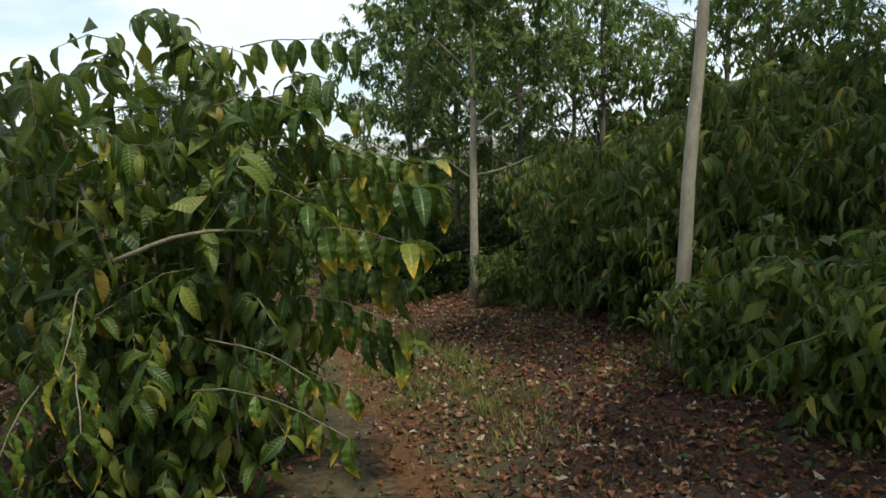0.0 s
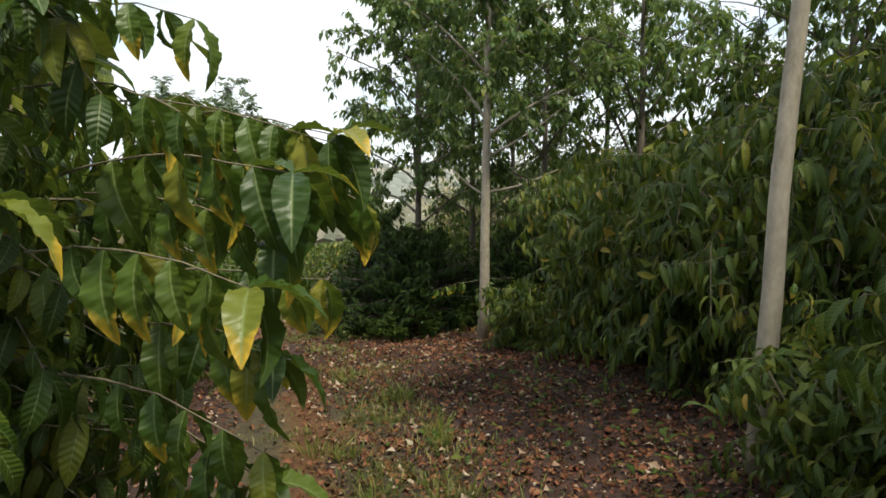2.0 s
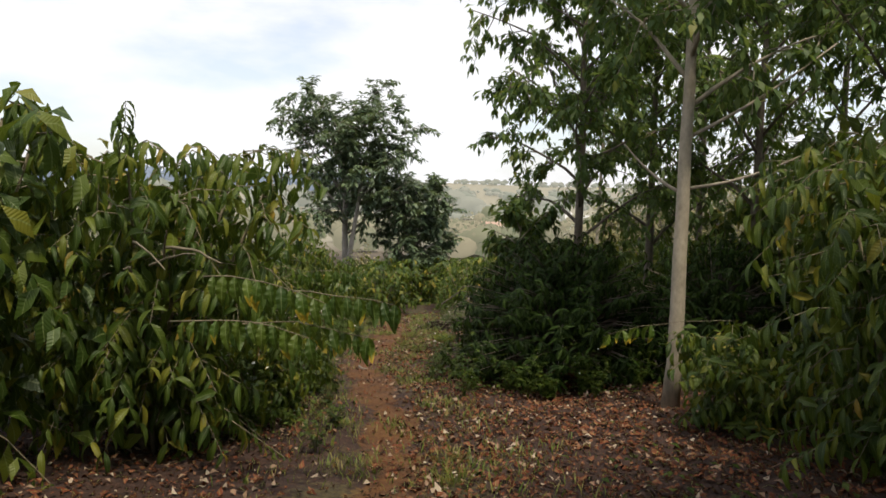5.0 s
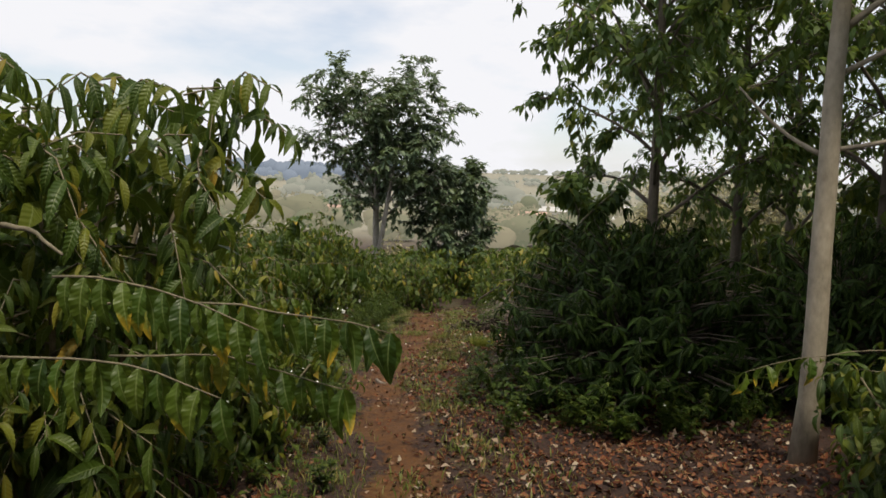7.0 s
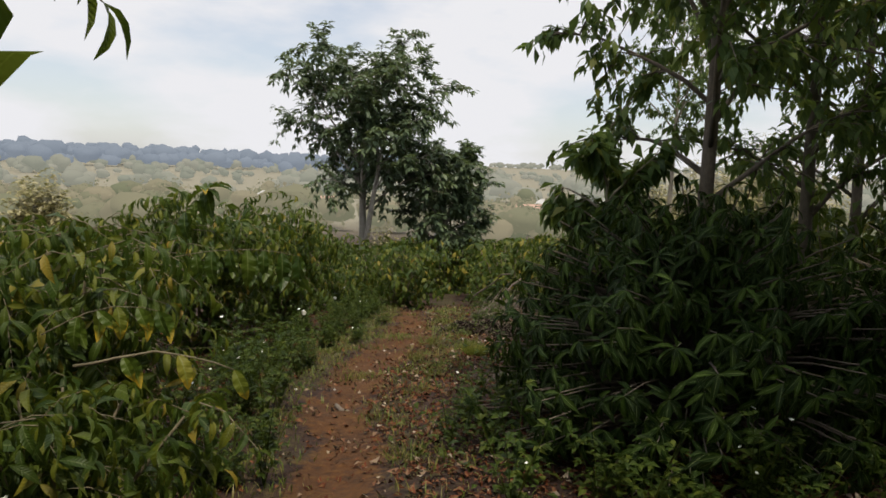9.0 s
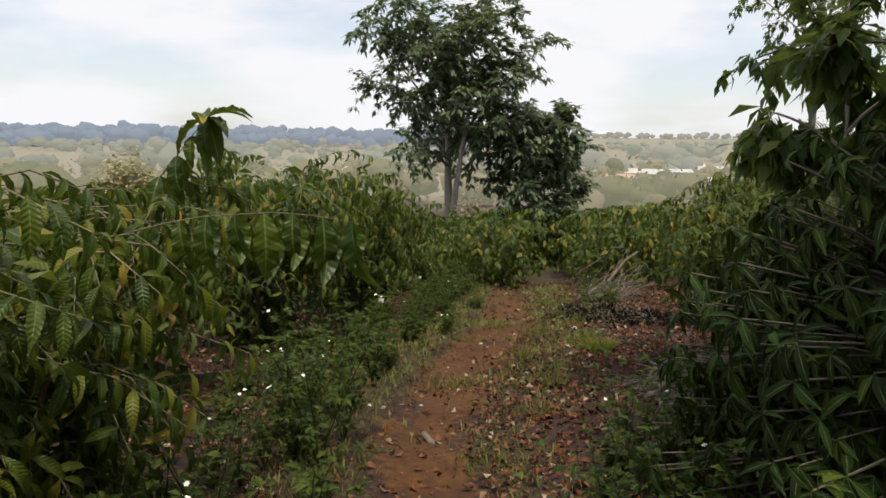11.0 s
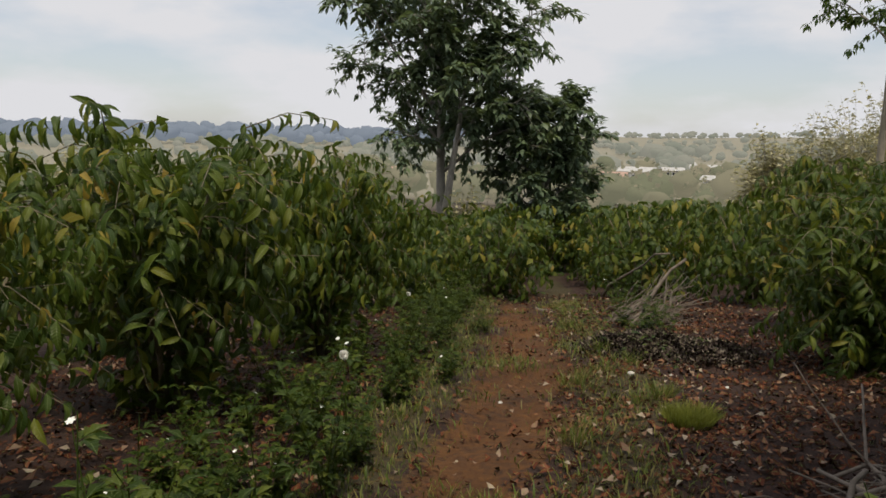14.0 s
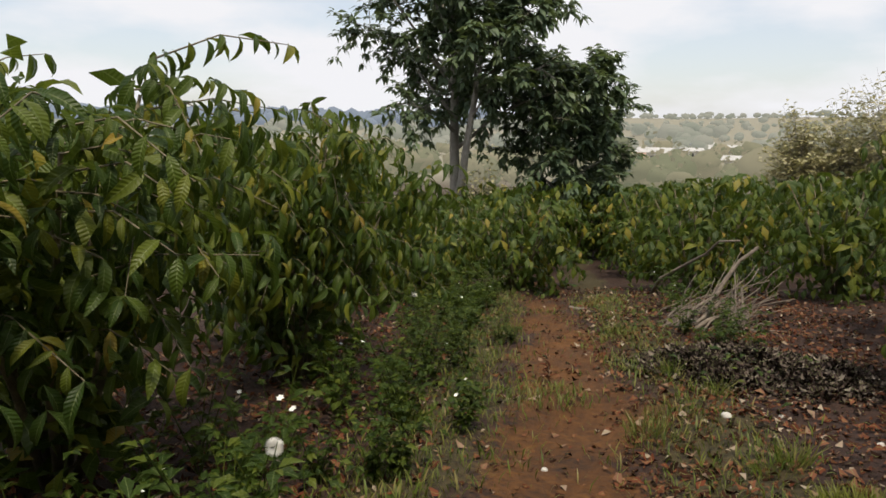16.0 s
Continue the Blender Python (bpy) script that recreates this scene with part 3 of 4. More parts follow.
for row in range(4):
    for col in range(8):
        x, y = 1.2 + row * 2.5 + rng.uniform(-0.4, 0.4) - 0.30 * (col * 2.4), 23.5 + col * 2.4 + rng.uniform(-0.4, 0.4)
        coffee_bush(C_FAR[(row + col) % 3], x, y, rng.uniform(0, 360), rng.uniform(0.9, 1.1), L_FAR, "distant coffee rows")
for x, y in ((-9.5, 40.0), (-12.4, 41.0), (-15.2, 40.2), (-7.0, 39.0), (-14.5, 37.0), (-8.2, 33.5), (-9.3, 33.9), (-16.8, 34.5), (-10.4, 38.4), (-11.6, 38.6), (-8.7, 37.4), (-7.6, 27.6), (-8.6, 31.0), (-9.6, 33.6), (-11.6, 35.0), (-4.8, 27.9), (-6.0, 31.8), (-7.2, 34.4)):
    coffee_bush(C_FAR[1], x, y, rng.uniform(0, 360), 1.0, L_FAR, "distant coffee rows")

for k, (a, b, n, L, yel) in enumerate((((-0.80, 4.70, 1.38), (0.03, 4.46, 1.16), 9, 0.24, 0.7), ((-0.85, 4.60, 1.50), (-0.07, 4.38, 1.34), 8, 0.24, 0.6), ((-0.85, 4.55, 0.90), (-0.14, 4.39, 0.94), 6, 0.23, 0.5),
                                       ((-0.90, 4.45, 1.18), (-0.22, 4.20, 1.08), 6, 0.21, 0.3), ((-0.95, 4.35, 0.62), (-0.22, 4.10, 0.50), 6, 0.20, 0.4), ((-1.10, 4.55, 1.80), (-0.48, 4.28, 1.72), 5, 0.21, 0.2),
                                       ((-1.00, 4.25, 1.50), (-0.36, 3.95, 1.45), 6, 0.20, 0.2), ((-1.10, 4.20, 2.05), (-0.45, 4.05, 2.02), 6, 0.20, 0.1), ((-1.10, 4.00, 0.35), (-0.50, 3.75, 0.20), 5, 0.20, 0.8))):
    sprig(near_bush, a, b, n, L, k + 1, yel, 0.04, bare=0.15)
for k, (a, b, n, L, yel) in enumerate((((-0.90, 4.65, 1.40), (-0.08, 4.42, 1.37), 6, 0.26, 0.35), ((-0.90, 4.30, 1.25), (-0.14, 4.10, 1.26), 6, 0.26, 0.3), ((-0.95, 4.20, 1.02), (-0.18, 3.88, 0.98), 6, 0.25, 0.4),
                                       ((-0.80, 4.50, 0.75), (-0.24, 4.27, 0.74), 6, 0.25, 0.4), ((-0.90, 4.60, 0.38), (-0.26, 4.15, 0.36), 6, 0.24, 0.3),
                                       ((-1.25, 4.15, 1.72), (-0.72, 3.85, 1.66), 5, 0.22, 0.1), ((-1.20, 3.95, 1.25), (-0.66, 3.55, 1.20), 5, 0.24, 0.2))):
    sprig(near_bush, a, b, n, L, k + 70, yel, 0.06, bare=0.25, crest=4)
sprig(near_bush, (-1.71, 3.79, 0.91), (-0.88, 3.77, 1.07), 0, 0.2, 11, 0, 0.06, radius=0.016)
sprig(near_bush, (-1.15, 3.9, -0.2), (-1.05, 3.6, 0.55), 0, 0.2, 12, 0, 0.02, radius=0.007)
sprig(mid_bush, (-2.55, 9.75, 0.16), (-1.42, 9.80, 0.14), 14, 0.175, 13, 0.15, 0.05, bare=0.1)
sprig(mid_bush, (-2.60, 9.55, 0.30), (-1.72, 9.52, 0.16), 11, 0.175, 14, 0.15, 0.05, bare=0.1)
sprig(mid_bush, (-2.75, 9.40, 0.02), (-1.78, 9.36, -0.02), 12, 0.17, 21, 0.3, 0.06, bare=0.1)
sprig(mid_bush, (-2.65, 9.90, -0.08), (-1.55, 9.82, -0.08), 12, 0.17, 22, 0.3, 0.06, bare=0.1)
sprig(mid_bush, (-3.25, 9.6, 1.00), (-2.95, 9.25, 1.36), 6, 0.16, 15, 0.2, 0.0, bare=0.5)
sprig(mid_bush, (-2.91, 9.58, 0.45), (-2.33, 9.30, 0.42), 0, 0.2, 16, 0, 0.04, radius=0.010)
sprig(side_bush, (-4.27, 13.50, -0.31), (-3.16, 13.72, -0.17), 7, 0.24, 17, 0.0, 0.06, droop=2.2, bare=0.42)
sprig(side_bush, (-4.50, 13.90, -0.45), (-4.06, 14.0, 0.16), 4, 0.20, 18, 0.1, 0.05, bare=0.5, crest=7)
for k, (a, b, n, L, yel) in enumerate((((-1.45, 2.9, 0.95), (-1.19, 2.2, 0.78), 5, 0.13, 1.0), ((-1.40, 2.7, 0.70), (-0.98, 1.94, 0.72), 5, 0.17, 0.9), ((-1.2, 3.6, 0.55), (-0.56, 2.91, 0.58), 5, 0.19, 0.2), ((-1.2, 3.4, 0.35), (-0.37, 2.60, 0.45), 6, 0.16, 0.6), ((-1.7, 3.0, 0.5), (-1.30, 1.98, 0.50), 6, 0.16, 0.8))):
    sprig(near_bush, a, b, n, L, 30 + k, yel, 0.05, bare=0.35)
for k, (a, b) in enumerate((((-2.95, 9.5, 0.35), (-2.35, 9.1, 0.50)), ((-3.0, 9.4, 0.50), (-2.5, 9.0, 0.40)), ((-2.85, 9.5, 0.40), (-2.45, 8.95, 0.62)), ((-3.1, 9.5, 0.30), (-2.7, 8.95, 0.38)))):
    sprig(mid_bush, a, b, 0, 0.2, 40 + k, 0, 0.03, radius=0.007)
sprig(right_bush, (2.35, 4.05, 0.45), (1.53, 3.64, 0.40), 5, 0.20, 50, 0.3, 0.04, bare=0.4)
sprig(trunk_bush, (2.35, 6.15, 0.35), (2.08, 6.05, 0.72), 6, 0.11, 51, 1.0, 0.02, bare=0.3)
sprig(tree_bush, (0.95, 12.0, -0.15), (-0.07, 11.32, -0.24), 4, 0.17, 52, 0.8, 0.05, bare=0.7)
sprig(low_bush, (-3.10, 11.80, -0.40), (-2.62, 12.13, -0.42), 3, 0.16, 19, 0.8, 0.05, radius=0.010)
sprig(low_bush, (-3.25, 11.80, -0.30), (-2.90, 12.05, -0.18), 5, 0.15, 20, 0.6, 0.05)

# ---------------------------------------------------------------- trees


def tree_build(rng, h, fork, crown_r, lean, limbs, twigs, leaf_len, whorl, trunk_r, hang=0.6, taper=0.45):
    """Trunk line, limb lines and leaf whorls of a slender tree."""
    up = np.array([0, 0, 1.0])
    t = np.linspace(0, 1, 14)[:, None]
    wob = np.cumsum(rng.normal(0, 0.012, (14, 3)), axis=0) * h * 0.12
    wob[0] = 0
    trunk = t * up * h + t * np.array([lean[0], lean[1], 0]) * h + wob
    rad = trunk_r * (1 - 0.75 * t[:, 0] ** 1.2)
    rad[0] *= 1.25
    limb_lines, P, D, N, S = [], [], [], [], []

    def leaves_at(p, d):
        for w in range(whorl):
            a = w * 2.4 + rng.uniform(0, 1)
            out = np.array([math.cos(a), math.sin(a), 0])
            P.append(p + rng.normal(0, 0.03, 3))
            D.append(out * 0.8 + d * 0.5 - up * rng.uniform(0, 2 * hang))
            N.append(up + out * 0.5 + rng.normal(0, 0.2, 3))
            S.append(leaf_len * rng.uniform(0.6, 1.2))

    for k in range(limbs):
        s = fork / h + (0.97 - fork / h) * (k / max(1, limbs - 1)) ** 0.9
        g = s * 13
        i0 = min(12, int(g))
        start = trunk[i0] + (trunk[i0 + 1] - trunk[i0]) * (g - i0)
        a = k * 2.4 + rng.uniform(-0.5, 0.5)
        out = np.array([math.cos(a), math.sin(a), 0])
        prof = (s - fork / h) / (1 - fork / h)
        L = crown_r * (0.75 + 0.5 * math.sin(math.pi * min(1, prof * 0.8 + 0.15))) * (1 - taper * prof) * rng.uniform(0.8, 1.2)
        rise = rng.uniform(0.6, 1.4)
        tt = np.linspace(0, 1, 7)[:, None]
        line = start + L * (out * tt + up * (rise * tt - 0.35 * tt ** 2)) + np.cumsum(rng.normal(0, 0.012 * L, (7, 3)), axis=0) * (tt > 0)
        r0 = max(0.012, rad[i0] * 0.45)
        twl = []
        for j in range(twigs):
            w = rng.uniform(0.25, 1.0)
            q = w * 6
            i1 = min(5, int(q))
            b0 = line[i1] + (line[i1 + 1] - line[i1]) * (q - i1)
            dd = unit(rng.normal(0, 1, 3) + out * 0.5 + up * 0.15)
            tl = crown_r * rng.uniform(0.18, 0.45)
            u3 = np.linspace(0, 1, 4)[:, None]
            twl_line = b0 + tl * (dd * u3 - up * 0.25 * u3 ** 2)
            twl.append((twl_line, np.linspace(r0 * 0.35, 0.003, 4)))
            for w2 in (0.35, 0.7, 1.0):
                leaves_at(b0 + tl * (dd * w2 - up * 0.25 * w2 ** 2), dd)
        leaves_at(line[-1], out)
        limb_lines.append((line, np.linspace(r0, 0.006, 7), twl))
    return trunk, rad, limb_lines, np.array(P), np.array(D), np.array(N), np.array(S)


def tree(name, seed, x, y, label, category, shape, leaf_mat, bark, group="", rz=0.0, crown_label="", **kw):
    rng = np.random.default_rng(seed)
    trunk, rad, limbs, P, D, N, S = tree_build(rng, **kw)
    ob = put(name, x, y, label, category, group, rz, 1.0, 0.05)
    g = Geo()
    tube(g, trunk, rad, 10)
    part("trunk", g.mesh("trunk", bark), ob)
    for line, r, tw in limbs:
        g = Geo()
        tube(g, line, r, 6)
        for l2, r2 in tw:
            tube(g, l2, r2, 4, cap=False)
        part("limb", g.mesh("limb", bark), ob)
    g = Geo()
    lay_leaves(g, shape, P, D, N, S)
    part("crown", g.mesh("crown", leaf_mat), ob, crown_label)
    return ob


SLIM = dict(h=7.0, fork=3.1, crown_r=1.25, lean=(0.0, 0.0), limbs=20, twigs=15, leaf_len=0.165, whorl=9, trunk_r=0.082, hang=0.85)
SHADE_LABEL = "slender grey shade tree with drooping leaf clusters"
tree("shade_tree", 41, 2.12, 6.55, "slender pale-barked tree rising out of coffee bushes", "tree", LEAF_SHADE, MAT_SHADE, MAT_BARK, "shade trees", **{**SLIM, "lean": (0.045, 0.05), "trunk_r": 0.068, "fork": 4.2, "h": 7.5})
path_tree = tree("shade_tree", 42, 0.53, 13.16, "slim pale-trunked tree standing straight beside the path", "tree", LEAF_SHADE, MAT_SHADE, MAT_BARK, "shade trees", **SLIM)
for a, b in (((0, 0, 2.8), (1.35, 0.2, 3.75)), ((0, 0, 2.3), (1.05, -0.1, 2.65)), ((0, 0, 2.25), (-0.60, 0.1, 2.75))):
    _t = np.linspace(0, 1, 6)[:, None]
    _g = Geo()
    tube(_g, np.array(a) + (np.array(b) - np.array(a)) * _t + np.array([0, 0.05, -0.06]) * np.sin(_t * 3.1), np.linspace(0.022, 0.008, 6), 6)
    part("limb", _g.mesh("limb", MAT_BARK), path_tree, "bare side branch")
tree("shade_tree", 43, -0.70, 16.3, SHADE_LABEL, "tree", LEAF_SHADE, MAT_SHADE, MAT_BARK_DARK, "shade trees", **{**SLIM, "fork": 1.9, "crown_r": 1.5, "limbs": 30, "twigs": 14, "trunk_r": 0.075})
for k, (x, y, h, fk, cr) in enumerate([(0.35, 17.9, 6.5, 1.8, 1.5), (1.3, 20.2, 6.5, 1.8, 1.6), (1.72, 16.6, 6.0, 2.0, 1.4), (3.0, 14.2, 5.4, 1.6, 1.6), (4.9, 11.4, 5.2, 1.6, 1.7), (3.2, 18.5, 7.0, 2.0, 1.7), (5.6, 15.0, 6.5, 1.8, 1.9), (6.2, 8.6, 5.0, 1.8, 1.7), (7.6, 11.6, 6.5, 2.0, 2.0)]):
    tree("shade_tree", 50 + k, x, y, "leafy dark-green tree crowding above the coffee bushes", "tree", LEAF_SHADE, MAT_SHADE, MAT_BARK_DARK, "shade trees", **{**SLIM, "h": h, "fork": fk, "crown_r": cr, "limbs": 19, "whorl": 7, "trunk_r": 0.08})
FIELD = dict(lean=(-0.02, 0), leaf_len=0.30, whorl=9, hang=0.35, taper=0.2)
tree("field_tree", 71, -11.2, 33.6, "broad dark tree with forked pale trunks at the field's edge", "tree", LEAF_SHADE, MAT_FAR, MAT_BARK_FAR, "field trees", h=7.6, fork=2.9, crown_r=2.5, limbs=26, twigs=18, trunk_r=0.16, **FIELD)
tree("field_tree", 73, -11.0, 32.6, "pale-trunked tree leaning out of the field edge clump", "tree", LEAF_SHADE, MAT_FAR, MAT_BARK_FAR, "field trees", h=5.8, fork=3.6, crown_r=1.3, limbs=9, twigs=14, trunk_r=0.13, **{**FIELD, "lean": (0.16, 0.0)})
tree("field_tree", 72, -8.55, 34.8, "round dense dark-green tree beside the larger tree", "tree", LEAF_SHADE, MAT_FAR, MAT_BARK_FAR, "field trees", h=4.7, fork=0.8, crown_r=1.3, limbs=28, twigs=16, trunk_r=0.10, **FIELD)


# trees added mostly out of view, only to shade the start of the path
for k, (x, y) in enumerate(((-2.7, 2.1), (3.9, 2.0), (4.8, 4.4), (5.4, 6.7))):
    tree("shade_tree", 95 + k, x, y, "slender tree added, mostly unseen, to shade the start of the path", "tree", LEAF_SHADE, MAT_SHADE, MAT_BARK, "shade trees", **{**SLIM, "fork": 2.6, "crown_r": 1.8})

# dark long-leaved bush
def long_leaf_bush(x, y, seed, h, r, n):
    rng = np.random.default_rng(seed)
    ob = put("mango_sapling", x, y, "dense rounded sapling with long dark pointed leaves", "bush")
    gt, gl = Geo(), Geo()
    P, D, N, S = [], [], [], []
    up = np.array([0, 0, 1.0])
    for k in range(n):
        a, e = rng.uniform(0, 6.28), math.asin(rng.uniform(-0.05, 1))
        d = np.array([math.cos(a) * math.cos(e), math.sin(a) * math.cos(e), math.sin(e)])
        tip = np.array([d[0] * r, d[1] * r, 0.25 + d[2] * (h - 0.3)]) * rng.uniform(0.82, 1.06)
        tip[2] = max(0.15, tip[2])
        base = np.array([0, 0, min(tip[2] * 0.5, h * 0.4)])
        tt = np.linspace(0, 1, 5)[:, None]
        tube(gt, base + (tip - base) * tt + up * 0.12 * np.sin(tt * 3.1), np.linspace(0.012, 0.004, 5), 4, cap=False)
        for inner in (1.0, 0.88, 0.74):
            c = base + (tip - base) * inner
            for w in range(int(rng.integers(6, 10))):
                b = w * 2.4 + rng.uniform(0, 0.8)
                s1 = unit(np.cross(d, up) + 1e-4)
                s2 = np.cross(s1, d)
                o = s1 * math.cos(b) + s2 * math.sin(b)
                P.append(c)
                D.append(o + d * rng.uniform(-0.2, 0.8) - up * rng.uniform(0.3, 1.9) + rng.normal(0, 0.25, 3))
                N.append(d + up * 0.6 + rng.normal(0, 0.4, 3))
                S.append(rng.uniform(0.09, 0.185))
    g = Geo()
    tube(g, [(0, 0, 0), (0.02, 0, h * 0.25), (0, 0.02, h * 0.5)], [0.05, 0.045, 0.03], 8)
    part("trunk", g.mesh("trunk", MAT_BARK_DARK), ob)
    part("twig_growth", gt.mesh("twig_growth", MAT_BARK_DARK), ob, "", "stuff")
    lay_leaves(gl, LEAF_LONG, P, D, N, S)
    part("foliage", gl.mesh("foliage", MAT_MANGO), ob, "", "stuff")


long_leaf_bush(-0.75, 15.3, 80, 2.0, 1.5, 560)
long_leaf_bush(1.15, 15.5, 81, 1.85, 1.25, 330)
tree("sapling", 96, -1.50, 15.9, "young shade tree with drooping pale leaves behind the mango sapling", "tree", LEAF_SHADE, MAT_SHADE, MAT_BARK, h=2.1, fork=1.45, crown_r=0.45, lean=(0, 0), limbs=8, twigs=6, leaf_len=0.20, whorl=7, trunk_r=0.025, hang=1.1)


# ---------------------------------------------------------------- ground cover


def scatter(rng, n, x0, x1, y0, y1, weight):
    """Points in a rectangle, kept by a density between 0 and 1."""
    x, y = rng.uniform(x0, x1, n), rng.uniform(y0, y1, n)
    keep = rng.random(n) < weight(x, y, x - path_x(y))
    return x[keep], y[keep]


def litter_density(x, y, d):
    patch = 0.6 + 0.4 * np.sin(x * 2.3 + y * 1.1) * np.sin(y * 1.9 - x)
    right = smooth(0.15, 0.6, d) * (1 - smooth(2.6, 4.5, d))
    left = 0.5 * smooth(0.5, 1.2, -d)
    early = np.where(y < 12.5, smooth(-0.3, 0.5, d), 0) * (1 - smooth(3.2, 4.5, d))
    thin = np.where(y > 20, 0.75, 1.0) * (1 - 0.8 * smooth(25, 28, y))
    return np.clip(np.maximum(np.maximum(right, left), early) * (0.45 + 0.55 * patch) * thin + 0.13, 0, 1)


def lay_litter():
    rng = np.random.default_rng(100)
    x, y = scatter(rng, 260000, -9.5, 4.5, 1.5, 28, litter_density)
    n = len(x)
    P = np.stack([x, y, land(x, y) + rng.uniform(0.004, 0.028, n)], 1)
    a = rng.uniform(0, 6.28, n)
    D = np.stack([np.cos(a), np.sin(a), rng.normal(0, 0.22, n)], 1)
    N = np.stack([rng.normal(0, 0.4, n), rng.normal(0, 0.4, n), np.where(rng.random(n) < 0.5, 1.0, -1.0)], 1)
    g = Geo()
    lay_leaves(g, LEAF_CURL, P, D, N, 0.028 + 0.075 * rng.random(n) ** 1.6)
    tagged(new("leaf_litter", g.mesh("leaf_litter", MAT_LITTER)), "brown and purple curled dead leaves covering the soil", "leaf litter", kind="stuff")


lay_litter()


def grass_density(x, y, d):
    clump = smooth(0.1, 0.7, np.sin(x * 3.1 + np.sin(y * 2.0)) * np.sin(y * 2.7 + x))
    mid = np.exp(-((d - 0.75) / 0.55) ** 2) * smooth(3.5, 5, y) * (1 - smooth(10.5, 12.5, y)) * 0.9
    edge = np.exp(-((np.abs(d) - 0.75) / 0.35) ** 2) * smooth(9, 13, y) * np.where((d > 0) & (y < 17), 0.55, 1.7) + 0.9 * np.exp(-((d + 0.95) / 0.32) ** 2) * smooth(15, 17, y) * (1 - smooth(23, 25, y))
    soil = 1.1 * np.exp(-(d / 0.6) ** 2) * smooth(4, 9, y) * smooth(0.0, 0.6, np.sin(x * 1.3 - y * 1.7) * np.sin(y * 0.9 + 2 * x))
    return np.clip((mid + edge) * (0.32 + 0.68 * clump) + soil * clump, 0, 1)


def lay_grass():
    rng = np.random.default_rng(101)
    x, y = scatter(rng, 400000, -9.0, 3.0, 2.5, 27, grass_density)
    n = len(x)
    P = np.stack([x, y, land(x, y) - 0.004], 1)
    a = rng.uniform(0, 6.28, n)
    D = np.stack([np.cos(a) * 0.5, np.sin(a) * 0.5, np.ones(n)], 1)
    N = np.stack([-np.cos(a), -np.sin(a), np.full(n, 0.4)], 1)
    g = Geo()
    lay_leaves(g, BLADE, P, D, N, 0.025 + 0.085 * rng.random(n) ** 1.5, rng.uniform(1.0, 2.2, n))
    tagged(new("grass", g.mesh("grass", MAT_GRASS)), "thin yellow-green grass along the footpath", "grass", kind="stuff")


lay_grass()


def herb_density(x, y, d):
    clump = smooth(-0.2, 0.6, np.sin(x * 1.9 + np.sin(y * 1.3)) * np.sin(y * 1.5 + x * 0.7))
    left = np.exp(-((d + 1.45) / 0.50) ** 2) * smooth(10, 14, y)
    right = np.exp(-((d - 1.3) / 0.35) ** 2) * smooth(21, 23, y) * 0.8
    skirt = np.exp(-((np.hypot(x + 0.75, y - 15.3) - 1.55) / 0.35) ** 2)
    verge = 0.5 * np.exp(-((d - 2.2) / 0.5) ** 2) * (1 - smooth(10, 12, y)) + 0.5 * np.exp(-(np.hypot(x - 0.55, y - 7.2) / 0.45) ** 2)
    return np.clip((left + right + skirt + verge) * (0.3 + 0.7 * clump), 0, 1)


def lay_herbs():
    rng = np.random.default_rng(102)
    x, y = scatter(rng, 70000, -9.0, 3.5, 3.0, 27, herb_density)
    n = len(x)
    P = np.stack([x, y, land(x, y) + 0.22 * rng.random(n) ** 1.5], 1)
    a = rng.uniform(0, 6.28, n)
    D = np.stack([np.cos(a), np.sin(a), rng.uniform(-0.2, 0.7, n)], 1)
    N = np.stack([rng.normal(0, 0.3, n), rng.normal(0, 0.3, n), np.ones(n)], 1)
    g = Geo()
    lay_leaves(g, LEAF_TINY, P, D, N, rng.uniform(0.04, 0.11, n), rng.uniform(0.9, 1.4, n))
    tagged(new("low_herbs", g.mesh("low_herbs", MAT_WEED)), "small green herbs creeping over the verge", "herbs", kind="stuff")


lay_herbs()


def weed_meshes(seed, h):
    rng = np.random.default_rng(seed)
    up = np.array([0, 0, 1.0])
    gs, gl = Geo(), Geo()
    P, D, N, S, heads = [], [], [], [], []
    for k in range(5):
        a = k * 2.4
        out = np.array([math.cos(a), math.sin(a), 0])
        tt = np.linspace(0, 1, 5)[:, None]
        L = h * rng.uniform(0.7, 1.1)
        line = out * L * 0.4 * tt ** 1.3 + up * L * tt
        tube(gs, line, np.linspace(0.004, 0.0015, 5), 4, cap=False)
        heads.append(line[-1])
        for w in np.linspace(0.2, 0.92, 5):
            q = w * 4
            i = min(3, int(q))
            p = line[i] + (line[i + 1] - line[i]) * (q - i)
            for sgn in (0, 3.14):
                b = rng.uniform(0, 6.28) + sgn
                o = np.array([math.cos(b), math.sin(b), 0])
                for turn in (-0.6, 0, 0.6):
                    o2 = np.array([math.cos(b + turn), math.sin(b + turn), 0])
                    P.append(p + o * 0.015)
                    D.append(o2 + up * rng.uniform(-0.3, 0.5))
                    N.append(up + rng.normal(0, 0.2, 3))
                    S.append(rng.uniform(0.04, 0.075))
    lay_leaves(gl, LEAF_LOW, P, D, N, S, np.full(len(P), 1.1))
    return gs.mesh("stem_growth", MAT_WEED), gl.mesh("foliage", MAT_WEED), heads


